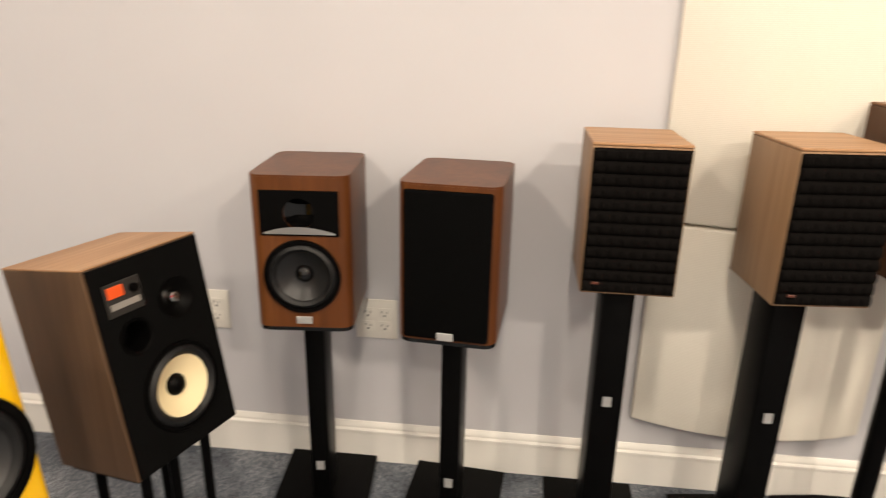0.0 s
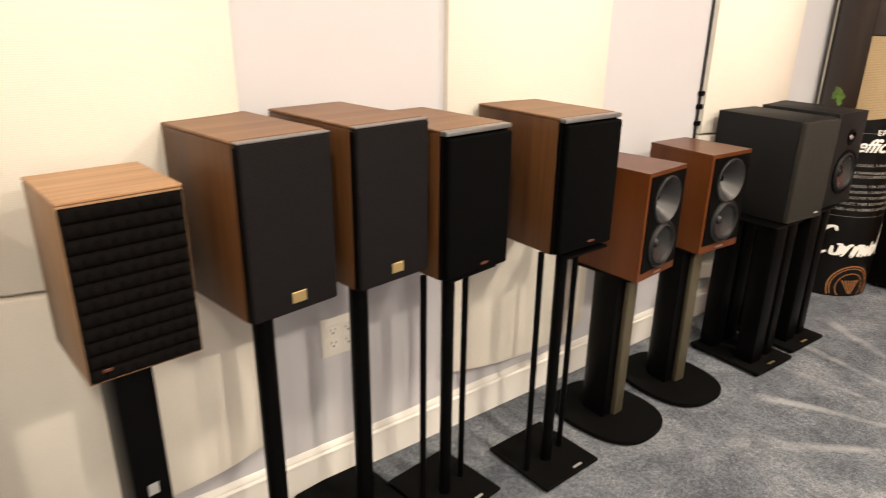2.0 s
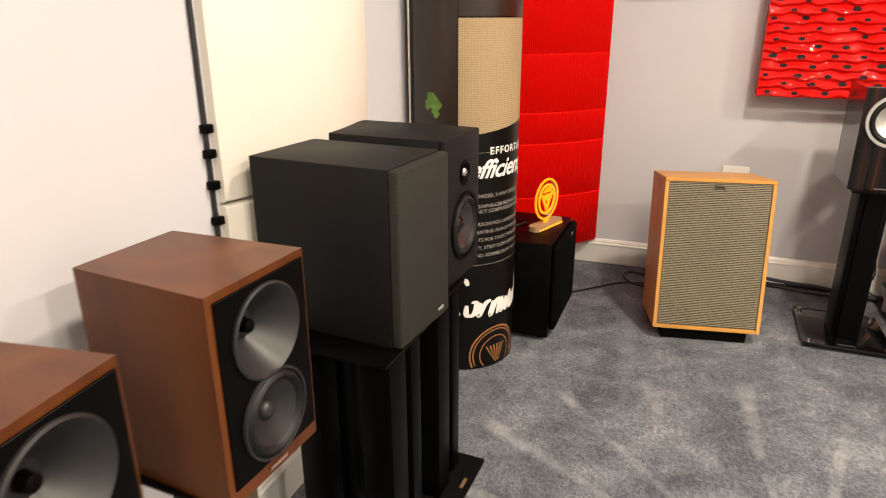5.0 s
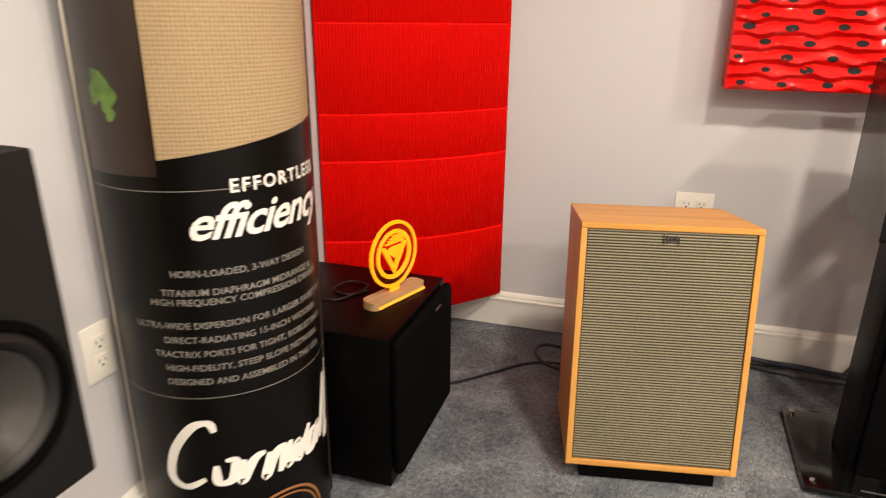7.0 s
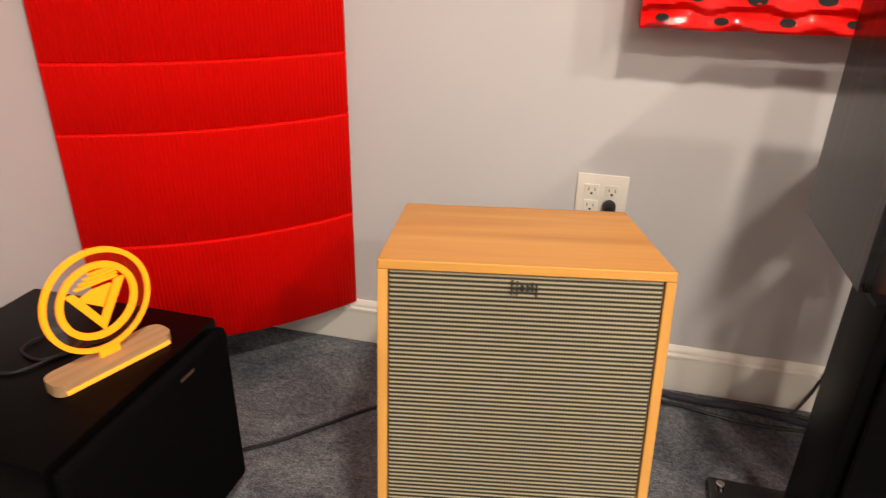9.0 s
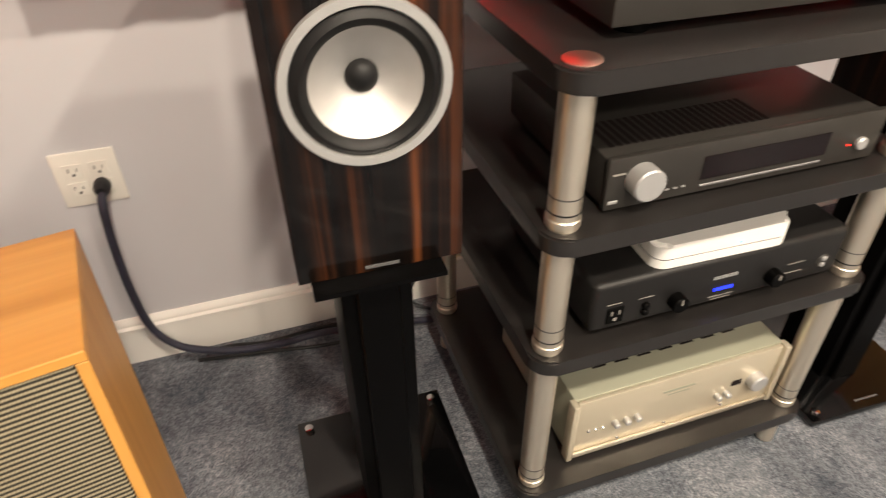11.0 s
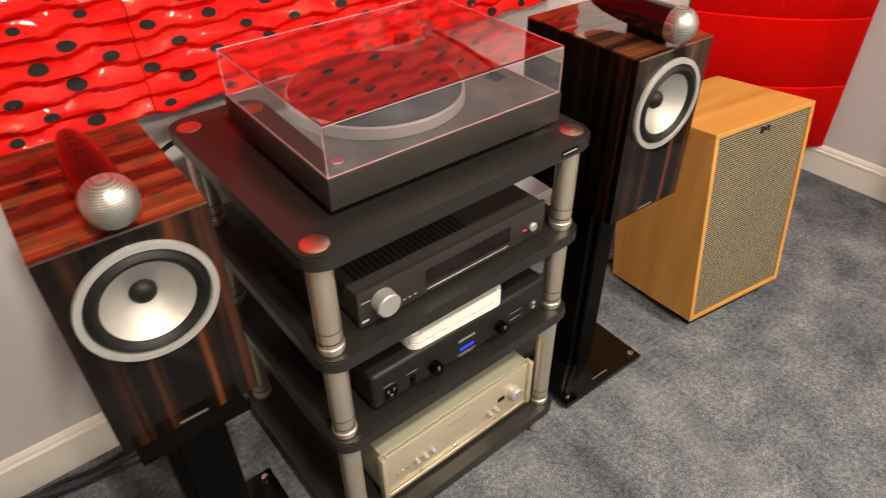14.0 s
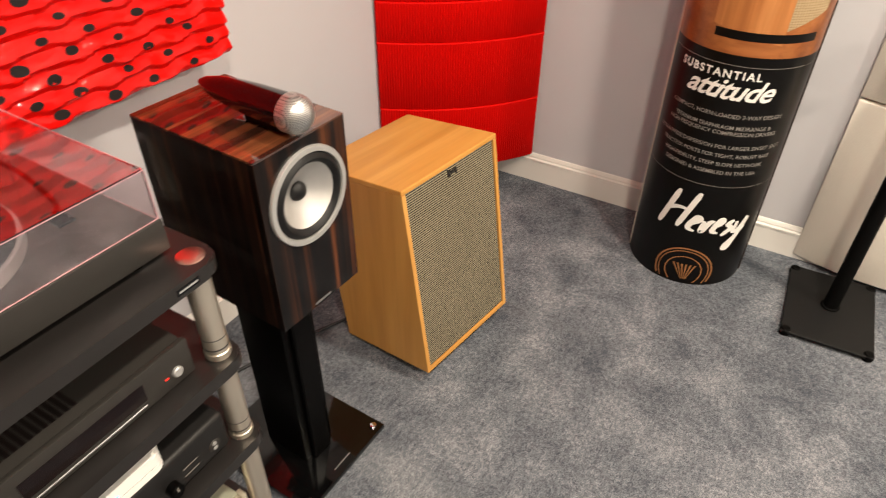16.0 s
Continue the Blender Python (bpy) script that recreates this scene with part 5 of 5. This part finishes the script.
set_in(M_MESH, "Base Color", ramp(M_MESH, _vo.outputs["Distance"], [(0.20, (0.16, 0.16, 0.16)), (0.42, (0.60, 0.59, 0.57))]))


def ebony_speaker(xy, ang, z):
    w, h, d = 0.213, 0.363, 0.300
    t = thing("bookshelf_speaker", "gloss ebony bookshelf speaker with silver woofer and top tweeter", "speaker", place(xy, ang, z), "gloss ebony speakers")
    part("cabinet", cut_front(box(B(), -w / 2, w / 2, 0, d, 0, h - 0.004, 0.0, 2), [(0, 0.248, 0.083)]), M_EBONY, t)
    part("top_board", box(B(), -w / 2, w / 2, 0, d, h - 0.0038, h), M_EBONY_TOP, t)
    driver(t, 0, -0.001, 0.248, 0.0935, M_ALUCONE, M_RING, "silver woven cone in pale ring", cap=0.30, depth=0.42, capmat=M_RUBBER, ringw=0.13)
    part("name_strip", box(B(), -0.022, 0.022, -0.0016, 0.0005, 0.0055, 0.0095), M_TOPBAR, t, "thin grey name strip")
    # tweeter body: a tapered pod lying on the top, mesh ball in front
    m = Matrix.Translation((0, 0.018, h + 0.039)) @ Matrix.Rotation(radians(90), 4, "X")
    bm = lathe(B(), [(0.0, -0.215), (0.006, -0.212), (0.014, -0.195), (0.021, -0.165), (0.0265, -0.12), (0.0295, -0.07), (0.0305, -0.02), (0.0305, 0.0)], 36, m)
    tw = part("tweeter_pod", bm, M_BLACK_GLOSS, t, "gloss black tapered tweeter pod")
    part("mesh_cap", mesh_ball(B(), Matrix.Translation((0, 0.018, h + 0.039)) @ Matrix.Rotation(radians(90), 4, "X") @ Matrix.Translation((0, 0, 0.012)), 0.0335, 0.92), M_MESH, tw, "silver mesh dome")
    part("neck", box(B(), -0.010, 0.010, 0.035, 0.12, h - 0.0005, h + 0.013, 0.002, 1), M_BLACK, tw)
    return t


def ebony_stand(cx, y0, ang, ztop):
    t = thing("speaker_stand", "gloss black speaker stand with rectangular column and plate", "speaker stand", pose(cx, y0, 0.0, 0, 0, ang), "gloss black stands")
    part("base_plate", box(B(), -0.154, 0.154, 0.0, 0.355, 0.008, 0.024, 0.003, 2), M_BLACK_GLOSS, t, "gloss black base plate")
    part("column", box(B(), -0.050, 0.050, 0.10, 0.235, 0.0235, ztop - 0.0075, 0.004, 2), M_STANDMETAL, t)
    part("column_fin", box(B(), -0.030, 0.030, 0.085, 0.0995, 0.0235, ztop - 0.0075, 0.003, 1), M_STANDMETAL, t)
    part("top_plate", box(B(), -0.085, 0.085, 0.05, 0.30, ztop - 0.0075, ztop - 0.0005), M_STANDMETAL, t)
    part("name_strip", box(B(), -0.030, 0.030, 0.021, 0.0245, 0.0242, 0.0246), M_TOPBAR, t)
    for sx in (-1, 1):
        for y in (0.022, 0.333):
            part("spike_bolt", lathe(B(), [(0.003, 0.0), (0.007, 0.0085), (0.007, 0.0242), (0.0085, 0.0245), (0.0085, 0.030), (0.004, 0.031)], 16, Matrix.Translation((sx * 0.132, y, 0))), M_CHROME, t, "small chrome bolt")
    return t


ebony_speaker((1.230, 4.237), -1.0, 0.618)
ebony_speaker((2.221, 4.146), -3.0, 0.630)
ebony_stand(1.222, 4.158, -1.0, 0.618)
ebony_stand(2.248, 4.164, -2.0, 0.630)


# ---- audio rack ----
SX0, SX1, SY0, SY1 = 1.420, 2.026, 4.152, 4.70
SHELVES = (0.120, 0.450, 0.668, 0.882)
rack = thing("audio_rack", "four-shelf black audio rack with brushed steel posts", "rack", pose(1.7215, 4.42, 0.0))
ox, oy = 1.7215, 4.42
for zt in SHELVES:
    bm = prism(B(), rounded(SX0 - ox, SX1 - ox, SY0 - oy, SY1 - oy, 0.035, 8), zt - 0.028, zt)
    bmesh.ops.bevel(bm, geom=[e for e in bm.edges if abs(e.verts[0].co.z - e.verts[1].co.z) < 1e-6], offset=0.003, segments=2, affect="EDGES")
    part("shelf", bm, M_RACK, rack)
for px in (1.453, 1.992):
    for py in (4.188, 4.652):
        for a, b in zip(SHELVES, SHELVES[1:]):
            ps = part("post", cyl(B(), px - ox, py - oy, a - 0.0005, b - 0.0275, 0.0215, 28), M_STEEL, rack, "brushed steel post")
            part("collar", cyl(B(), px - ox, py - oy, a + 0.0, a + 0.018, 0.0232, 28, 0.004), M_STEEL, ps)
            part("groove", cyl(B(), px - ox, py - oy, a + 0.024, a + 0.0265, 0.0218, 28), M_DARKCONE, ps)
            part("groove", cyl(B(), px - ox, py - oy, a + 0.047, a + 0.0485, 0.0218, 28), M_DARKCONE, ps)
        part("end_cap", lathe(B(), [(0.0225, -0.0005), (0.0225, 0.0010), (0.0212, 0.0018), (0.0, 0.0014)], 32, Matrix.Translation((px - ox, py - oy, SHELVES[-1]))), M_COPPER, rack, "copper-toned end cap")
        part("foot", lathe(B(), [(0.012, 0.0), (0.016, 0.004), (0.016, 0.060), (0.022, 0.065), (0.022, 0.0925)], 24, Matrix.Translation((px - ox, py - oy, 0))), M_STEEL, rack)
part("name_plate", box(B(), 1.930 - ox, 1.972 - ox, SY0 - oy - 0.0012, SY0 - oy + 0.001, 0.862, 0.873), M_BLACK_GLOSS, rack, "small dark name plate")
part("name_bar", box(B(), 1.934 - ox, 1.968 - ox, SY0 - oy - 0.0016, SY0 - oy - 0.0010, 0.866, 0.869), M_SILVER, rack, "thin silver lettering bar")

# turntable under a clear lid
tt = thing("turntable", "black turntable with frosted platter under clear pink-tinted lid", "turntable", place((1.741, 4.214), -1.2, SHELVES[-1]))
part("plinth", box(B(), -0.238, 0.238, 0.0, 0.372, 0.016, 0.070, 0.002, 2), M_EQUIP, tt, "black plinth")
for x, y in ((-0.19, 0.04), (0.19, 0.04), (0.0, 0.33)):
    part("foot", lathe(B(), [(0.022, 0.0), (0.024, 0.010), (0.016, 0.0165)], 24, Matrix.Translation((x, y, 0))), M_BLACK, tt)
part("platter", cyl(B(), -0.035, 0.185, 0.072, 0.094, 0.155, 72, 0.002), M_PLATTER, tt, "frosted platter")
part("sub_platter", cyl(B(), -0.035, 0.185, 0.070, 0.0722, 0.060, 36), M_BLACK, tt)
part("mat", cyl(B(), -0.035, 0.185, 0.0942, 0.0965, 0.150, 72), plain("felt_mat", (0.010, 0.010, 0.011), 0.9, spec=0.1), tt, "dark felt mat")
part("spindle", cyl(B(), -0.035, 0.185, 0.0965, 0.110, 0.0035, 12), M_CHROME, tt)
part("power_knob", cyl(B(), -0.205, 0.030, 0.0702, 0.080, 0.010, 20, 0.002), M_CHROME, tt)
arm = part("tonearm", tube(B(), [(0.172, 0.29, 0.112), (0.168, 0.20, 0.112), (0.150, 0.10, 0.111), (0.135, 0.075, 0.110)], 0.0045), M_BLACK, tt, "black tonearm")
part("arm_base", cyl(B(), 0.172, 0.285, 0.070, 0.112, 0.020, 28, 0.003), M_EQUIP, arm)
part("counterweight", lathe(B(), [(0.015, -0.012), (0.015, 0.012)], 24, Matrix.Translation((0.174, 0.325, 0.112)) @ Matrix.Rotation(radians(90), 4, "X")), M_CHROME, arm)
part("headshell", box(B(), 0.122, 0.146, 0.050, 0.078, 0.104, 0.109, 0.001, 1), M_BLACK, arm)
g = 0.003
x0, x1, y0, y1, z0, z1 = -0.235, 0.235, 0.004, 0.366, 0.0705, 0.155
lid = part("lid", box(B(), x0, x1, y0, y1, z1 - g, z1), M_ACRYL, tt, "clear pink-tinted acrylic lid")
walls = [part("lid_wall", box(B(), *b), M_ACRYL, lid) for b in (
    (x0, x1, y0, y0 + g, z0, z1 - g - 0.0005), (x0, x1, y1 - g, y1, z0, z1 - g - 0.0005),
    (x0, x0 + g, y0 + g, y1 - g, z0, z1 - g - 0.0005), (x1 - g, x1, y0 + g, y1 - g, z0, z1 - g - 0.0005))]
for p in [lid] + walls:
    p.visible_shadow = False
e = 0.0005
M_PINK = mat("pink_edge", (0.55, 0.30, 0.33), 0.25)
for xx in (x0, x1):
    for yy in (y0, y1):
        part("lid_edge", box(B(), xx - e, xx + e, yy - e, yy + e, z0, z1 - 0.004), M_PINK, lid, "pink polished edge")
for yy in (y0, y1):
    for zz in (z0 + e, z1 - g):
        part("lid_edge", box(B(), x0, x1, yy - e, yy + e, zz - e, zz + e), M_PINK, lid, "pink polished edge")
for xx in (x0, x1):
    for zz in (z0 + e, z1 - g):
        part("lid_edge", box(B(), xx - e, xx + e, y0 + 0.001, y1 - 0.001, zz - e, zz + e), M_PINK, lid, "pink polished edge")
for x in (-0.15, 0.15):
    part("hinge", box(B(), x - 0.016, x + 0.016, 0.366, 0.380, 0.055, 0.092, 0.003, 1), M_BLACK, tt)
ps = solo("phono_stage", box(B(), 1.925, 1.978, 4.225, 4.30, SHELVES[-1] + 0.0005, SHELVES[-1] + 0.030, 0.008, 3), M_SILVER, "small grey rounded box on the rack shelf", "phono box")


def knob(t, x, y, z, r, depth, material, label=""):
    return part("knob", lathe(B(), [(r, 0.0), (r, depth - 0.002), (r - 0.002, depth), (0.0, depth)], 36, facing(x, y, z), cap=False), material, t, label)


# integrated amplifier
am = thing("amplifier", "dark grey stereo amplifier with silver knob and display", "amplifier", place((1.726, 4.192), 0.0, SHELVES[2]))
part("case", box(B(), -0.2145, 0.2145, 0.006, 0.30, 0.008, 0.076, 0.002, 2), M_EQUIP, am)
part("fascia", box(B(), -0.2165, 0.2165, -0.004, 0.0058, 0.006, 0.080, 0.002, 2), M_EQUIP, am)
part("display", box(B(), -0.077, 0.124, -0.0052, -0.0035, 0.026, 0.060), mat("display_window", (0.004, 0.0008, 0.001), 0.12), am, "dark display window")
part("trim_bar", box(B(), -0.076, 0.120, -0.0062, -0.0035, 0.0145, 0.0185, 0.001, 1), M_TOPBAR, am, "silver bar")
knob(am, -0.169, -0.004, 0.047, 0.0225, 0.024, M_SILVER, "large silver volume knob")
knob(am, 0.184, -0.004, 0.033, 0.0095, 0.006, M_SILVER)
part("standby_light", box(B(), 0.161, 0.167, -0.0055, -0.0038, 0.0320, 0.0338), M_REDLED, am, "red standby light")
part("legend", box(B(), -0.210, -0.192, -0.0048, -0.0038, 0.0565, 0.0590), M_PRINT_GREY, am)
for x in (-0.128, -0.116, -0.104):
    part("button", box(B(), x, x + 0.005, -0.0055, -0.0038, 0.020, 0.0220), M_SILVER, am)
part("jack", box(B(), -0.212, -0.198, -0.0055, -0.0038, 0.0155, 0.0205, 0.001, 1), M_SILVER, am)
for k in range(22):
    part("vent", box(B(), -0.196 + k * 0.0112, -0.1888 + k * 0.0112, 0.032, 0.100, 0.0756, 0.0764), M_HOLE, am)
for sx in (-1, 1):
    for y in (0.04, 0.26):
        part("foot", cyl(B(), sx * 0.17, y, 0.0, 0.0085, 0.016, 16), M_BLACK, am)

# power conditioner
pc = thing("power_conditioner", "black rounded power conditioner with blue display", "power conditioner", place((1.736, 4.178), 0.0, SHELVES[1]))
part("case", box(B(), -0.223, 0.223, 0.0, 0.30, 0.012, 0.102, 0.010, 3), M_CONDITIONER, pc)
part("display", box(B(), -0.015, 0.019, -0.0012, 0.0005, 0.0375, 0.0430), M_BLUE, pc, "blue lit display")
for k in range(7):
    part("logo_stroke", box(B(), -0.020 + k * 0.0062, -0.0156 + k * 0.0062, -0.0008, 0.0004, 0.061, 0.067), M_SILVER, pc)
for x0, x1, z in ((-0.022, 0.024, 0.0260), (-0.016, 0.018, 0.0205), (-0.148, -0.122, 0.060), (-0.200, -0.176, 0.062), (0.118, 0.150, 0.054), (0.118, 0.150, 0.036)):
    part("legend", box(B(), x0, x1, -0.0006, 0.0004, z, z + 0.0012), M_PRINT_GREY, pc)
for x in (-0.083, 0.090):
    kn = knob(pc, x, 0.0, 0.042, 0.0135, 0.018, M_BLACK, "black rotary knob")
    part("pointer", box(B(), x - 0.0012, x + 0.0012, -0.0186, -0.0176, 0.044, 0.054), M_PRINT_GREY, kn)
soc = part("socket", box(B(), -0.198, -0.170, -0.002, 0.001, 0.026, 0.056, 0.001, 1), M_BLACK_MATTE, pc, "front power socket")
for x0, x1, z0, z1 in ((-0.1915, -0.1890, 0.042, 0.050), (-0.1790, -0.1765, 0.042, 0.050), (-0.1865, -0.1815, 0.031, 0.037)):
    part("slot", box(B(), x0, x1, -0.0024, -0.0018, z0, z1), M_PRINT_GREY, soc)
for z in (0.033, 0.046):
    knob(pc, -0.134, 0.0, z, 0.006, 0.006, M_BLACK, "small black button")
port = knob(pc, 0.188, 0.0, 0.044, 0.013, 0.002, M_EQUIP, "round port")
for z in (0.038, 0.050):
    part("contact", lathe(B(), [(0.0045, 0.0), (0.0040, 0.0012), (0.0, 0.0012)], 16, facing(0.188, -0.002, z), cap=False), M_SILVER, port)
for sx in (-1, 1):
    for y in (0.05, 0.25):
        part("foot", cyl(B(), sx * 0.18, y, 0.0, 0.0125, 0.016, 16), M_BLACK, pc)

# streamer box on the conditioner
zt = SHELVES[1] + 0.102
st = thing("streamer_box", "white rounded network streamer with small blue light", "streamer", place((1.722, 4.180), -2.0, zt))
part("lower_shell", prism(B(), rounded(-0.114, 0.114, 0.0, 0.16, 0.022), 0.0, 0.014), M_WHITE, st)
part("dark_gap", prism(B(), rounded(-0.1125, 0.1125, 0.0015, 0.1585, 0.021), 0.014, 0.0165), M_HOLE, st)
bm = prism(B(), rounded(-0.114, 0.114, 0.0, 0.16, 0.022), 0.0165, 0.042)
bmesh.ops.bevel(bm, geom=[e for e in bm.edges if e.verts[0].co.z > 0.041 and e.verts[1].co.z > 0.041], offset=0.006, segments=3, affect="EDGES")
part("upper_shell", bm, M_WHITE, st)
part("status_light", box(B(), 0.020, 0.025, -0.001, 0.001, 0.022, 0.024), M_BLUELED, st)

# power amplifier in champagne silver
pa = thing("power_amplifier", "champagne silver integrated amplifier on the bottom shelf", "amplifier", place((1.742, 4.199), 0.0, SHELVES[0]))
part("case", box(B(), -0.212, 0.212, 0.006, 0.31, 0.010, 0.156, 0.003, 2), M_CHAMPAGNE, pa)
part("fascia", box(B(), -0.207, 0.207, -0.003, 0.0058, 0.012, 0.154, 0.002, 2), M_CHAMP_FACE, pa, "champagne front panel")
for sx in (-1, 1):
    part("end_bar", box(B(), sx * 0.2145 - 0.006, sx * 0.2145 + 0.006, -0.010, 0.012, 0.008, 0.156, 0.003, 2), M_CHAMP_FACE, pa)
part("lower_lip", box(B(), -0.208, 0.208, -0.009, -0.0028, 0.012, 0.024, 0.003, 2), M_STEEL, pa, "bright lower lip")
knob(pa, 0.164, -0.003, 0.084, 0.0185, 0.018, M_SILVER, "silver volume knob")
part("display", box(B(), 0.113, 0.135, -0.0036, -0.0025, 0.080, 0.094), M_HOLE, pa, "small dark window")
for x in (-0.130, -0.108, -0.086, 0.086, 0.106):
    knob(pa, x, -0.003, 0.078 if x < 0 else 0.066, 0.0060, 0.013, M_SILVER)
for x, z in ((-0.181, 0.074), (-0.167, 0.074), (-0.153, 0.073), (-0.118, 0.030), (-0.020, 0.032), (0.103, 0.034)):
    knob(pa, x, -0.003, z, 0.0038, 0.003, M_CHROME)
part("legend", box(B(), -0.040, 0.026, -0.0034, -0.0026, 0.118, 0.123), M_CHAMPAGNE, pa)
part("legend", box(B(), -0.030, 0.016, -0.0034, -0.0026, 0.110, 0.1125), M_CHAMPAGNE, pa)
for k in range(7):
    part("vent", box(B(), -0.15 + k * 0.045, -0.122 + k * 0.045, 0.06, 0.064, 0.1556, 0.1566), M_HOLE, pa)
for sx in (-1, 1):
    for y in (0.04, 0.27):
        part("foot", cyl(B(), sx * 0.17, y, 0.0, 0.0105, 0.016, 16), M_BLACK, pa)

# ---- stand by the east wall ----
es = thing("speaker_stand", "black round-pole stand on a square grey-black plate", "speaker stand", pose(3.555, 3.143, 0.0, 0, 0, -88))
part("base_plate", box(B(), -0.135, 0.135, -0.19, 0.19, 0.012, 0.022, 0.002, 1), M_GRAPHITE, es)
part("pole", cyl(B(), 0.0, 0.01, 0.0215, 0.92, 0.024, 28), M_BLACK_MATTE, es)
part("collar", cyl(B(), 0.0, 0.01, 0.0218, 0.030, 0.030, 28, 0.003), M_BLACK_MATTE, es)
part("top_plate", box(B(), -0.08, 0.08, -0.08, 0.1, 0.92, 0.928), M_BLACK_MATTE, es)
for sx in (-1, 1):
    for y in (-0.175, 0.175):
        part("foot", lathe(B(), [(0.014, 0.0), (0.017, 0.004), (0.017, 0.020), (0.012, 0.026)], 16, Matrix.Translation((sx * 0.12, y, 0))), M_BLACK, es)

# ---- cables on the floor and wall ----
pw = thing("mains_cable", "thick dark blue braided power cable plugged into the wall", "cable", pose(0, 0, 0))
part("plug", lathe(B(), [(0.014, 0.0), (0.016, 0.006), (0.015, 0.026), (0.009, 0.036)], 20, facing(0.810, YB - 0.0085, 0.480)), M_CABLE, pw, "black plug")
part("cord", tube(B(), [(0.810, 4.812, 0.476), (0.806, 4.79, 0.45), (0.800, 4.785, 0.36), (0.802, 4.775, 0.25), (0.815, 4.765, 0.16), (0.85, 4.755, 0.105), (0.90, 4.75, 0.075), (0.98, 4.742, 0.055), (1.08, 4.742, 0.045), (1.18, 4.752, 0.038), (1.36, 4.74, 0.024), (1.5, 4.72, 0.020)], 0.0085, 10), M_BRAID, pw)
for k, (pts, r) in enumerate((
        ([(0.90, 4.81, 0.007), (0.96, 4.81, 0.008), (1.05, 4.79, 0.012), (1.18, 4.80, 0.010), (1.40, 4.79, 0.008)], 0.006),
        ([(0.88, 4.79, 0.006), (0.94, 4.78, 0.007), (1.04, 4.765, 0.007), (1.2, 4.74, 0.007), (1.45, 4.75, 0.007)], 0.0045),
        ([(0.00, 4.29, 0.006), (0.135, 4.38, 0.006), (0.23, 4.472, 0.006), (0.34, 4.575, 0.006), (0.46, 4.60, 0.006), (0.62, 4.56, 0.006)], 0.0045),
        ([(0.62, 4.44, 0.007), (0.50, 4.53, 0.010), (0.385, 4.56, 0.020), (0.345, 4.62, 0.030), (0.38, 4.67, 0.032), (0.50, 4.66, 0.018), (0.66, 4.60, 0.007)], 0.0055),
        ([(1.30, 4.80, 0.008), (1.34, 4.83, 0.06), (1.37, 4.835, 0.15), (1.41, 4.83, 0.18), (1.43, 4.825, 0.10), (1.40, 4.80, 0.04), (1.46, 4.77, 0.008)], 0.004),
        ([(1.60, 4.73, 0.008), (1.9, 4.76, 0.008), (2.2, 4.70, 0.008), (2.5, 4.60, 0.008), (2.72, 4.50, 0.008)], 0.005),
        ([(1.44, 4.705, 0.84), (1.40, 4.73, 0.80), (1.40, 4.76, 0.70), (1.46, 4.77, 0.5)], 0.005))):
    c = thing("cable", "black speaker cable lying behind the equipment", "cable", pose(0, 0, 0), "black cables")
    part("cord", tube(B(), pts, r), M_CABLE, c)
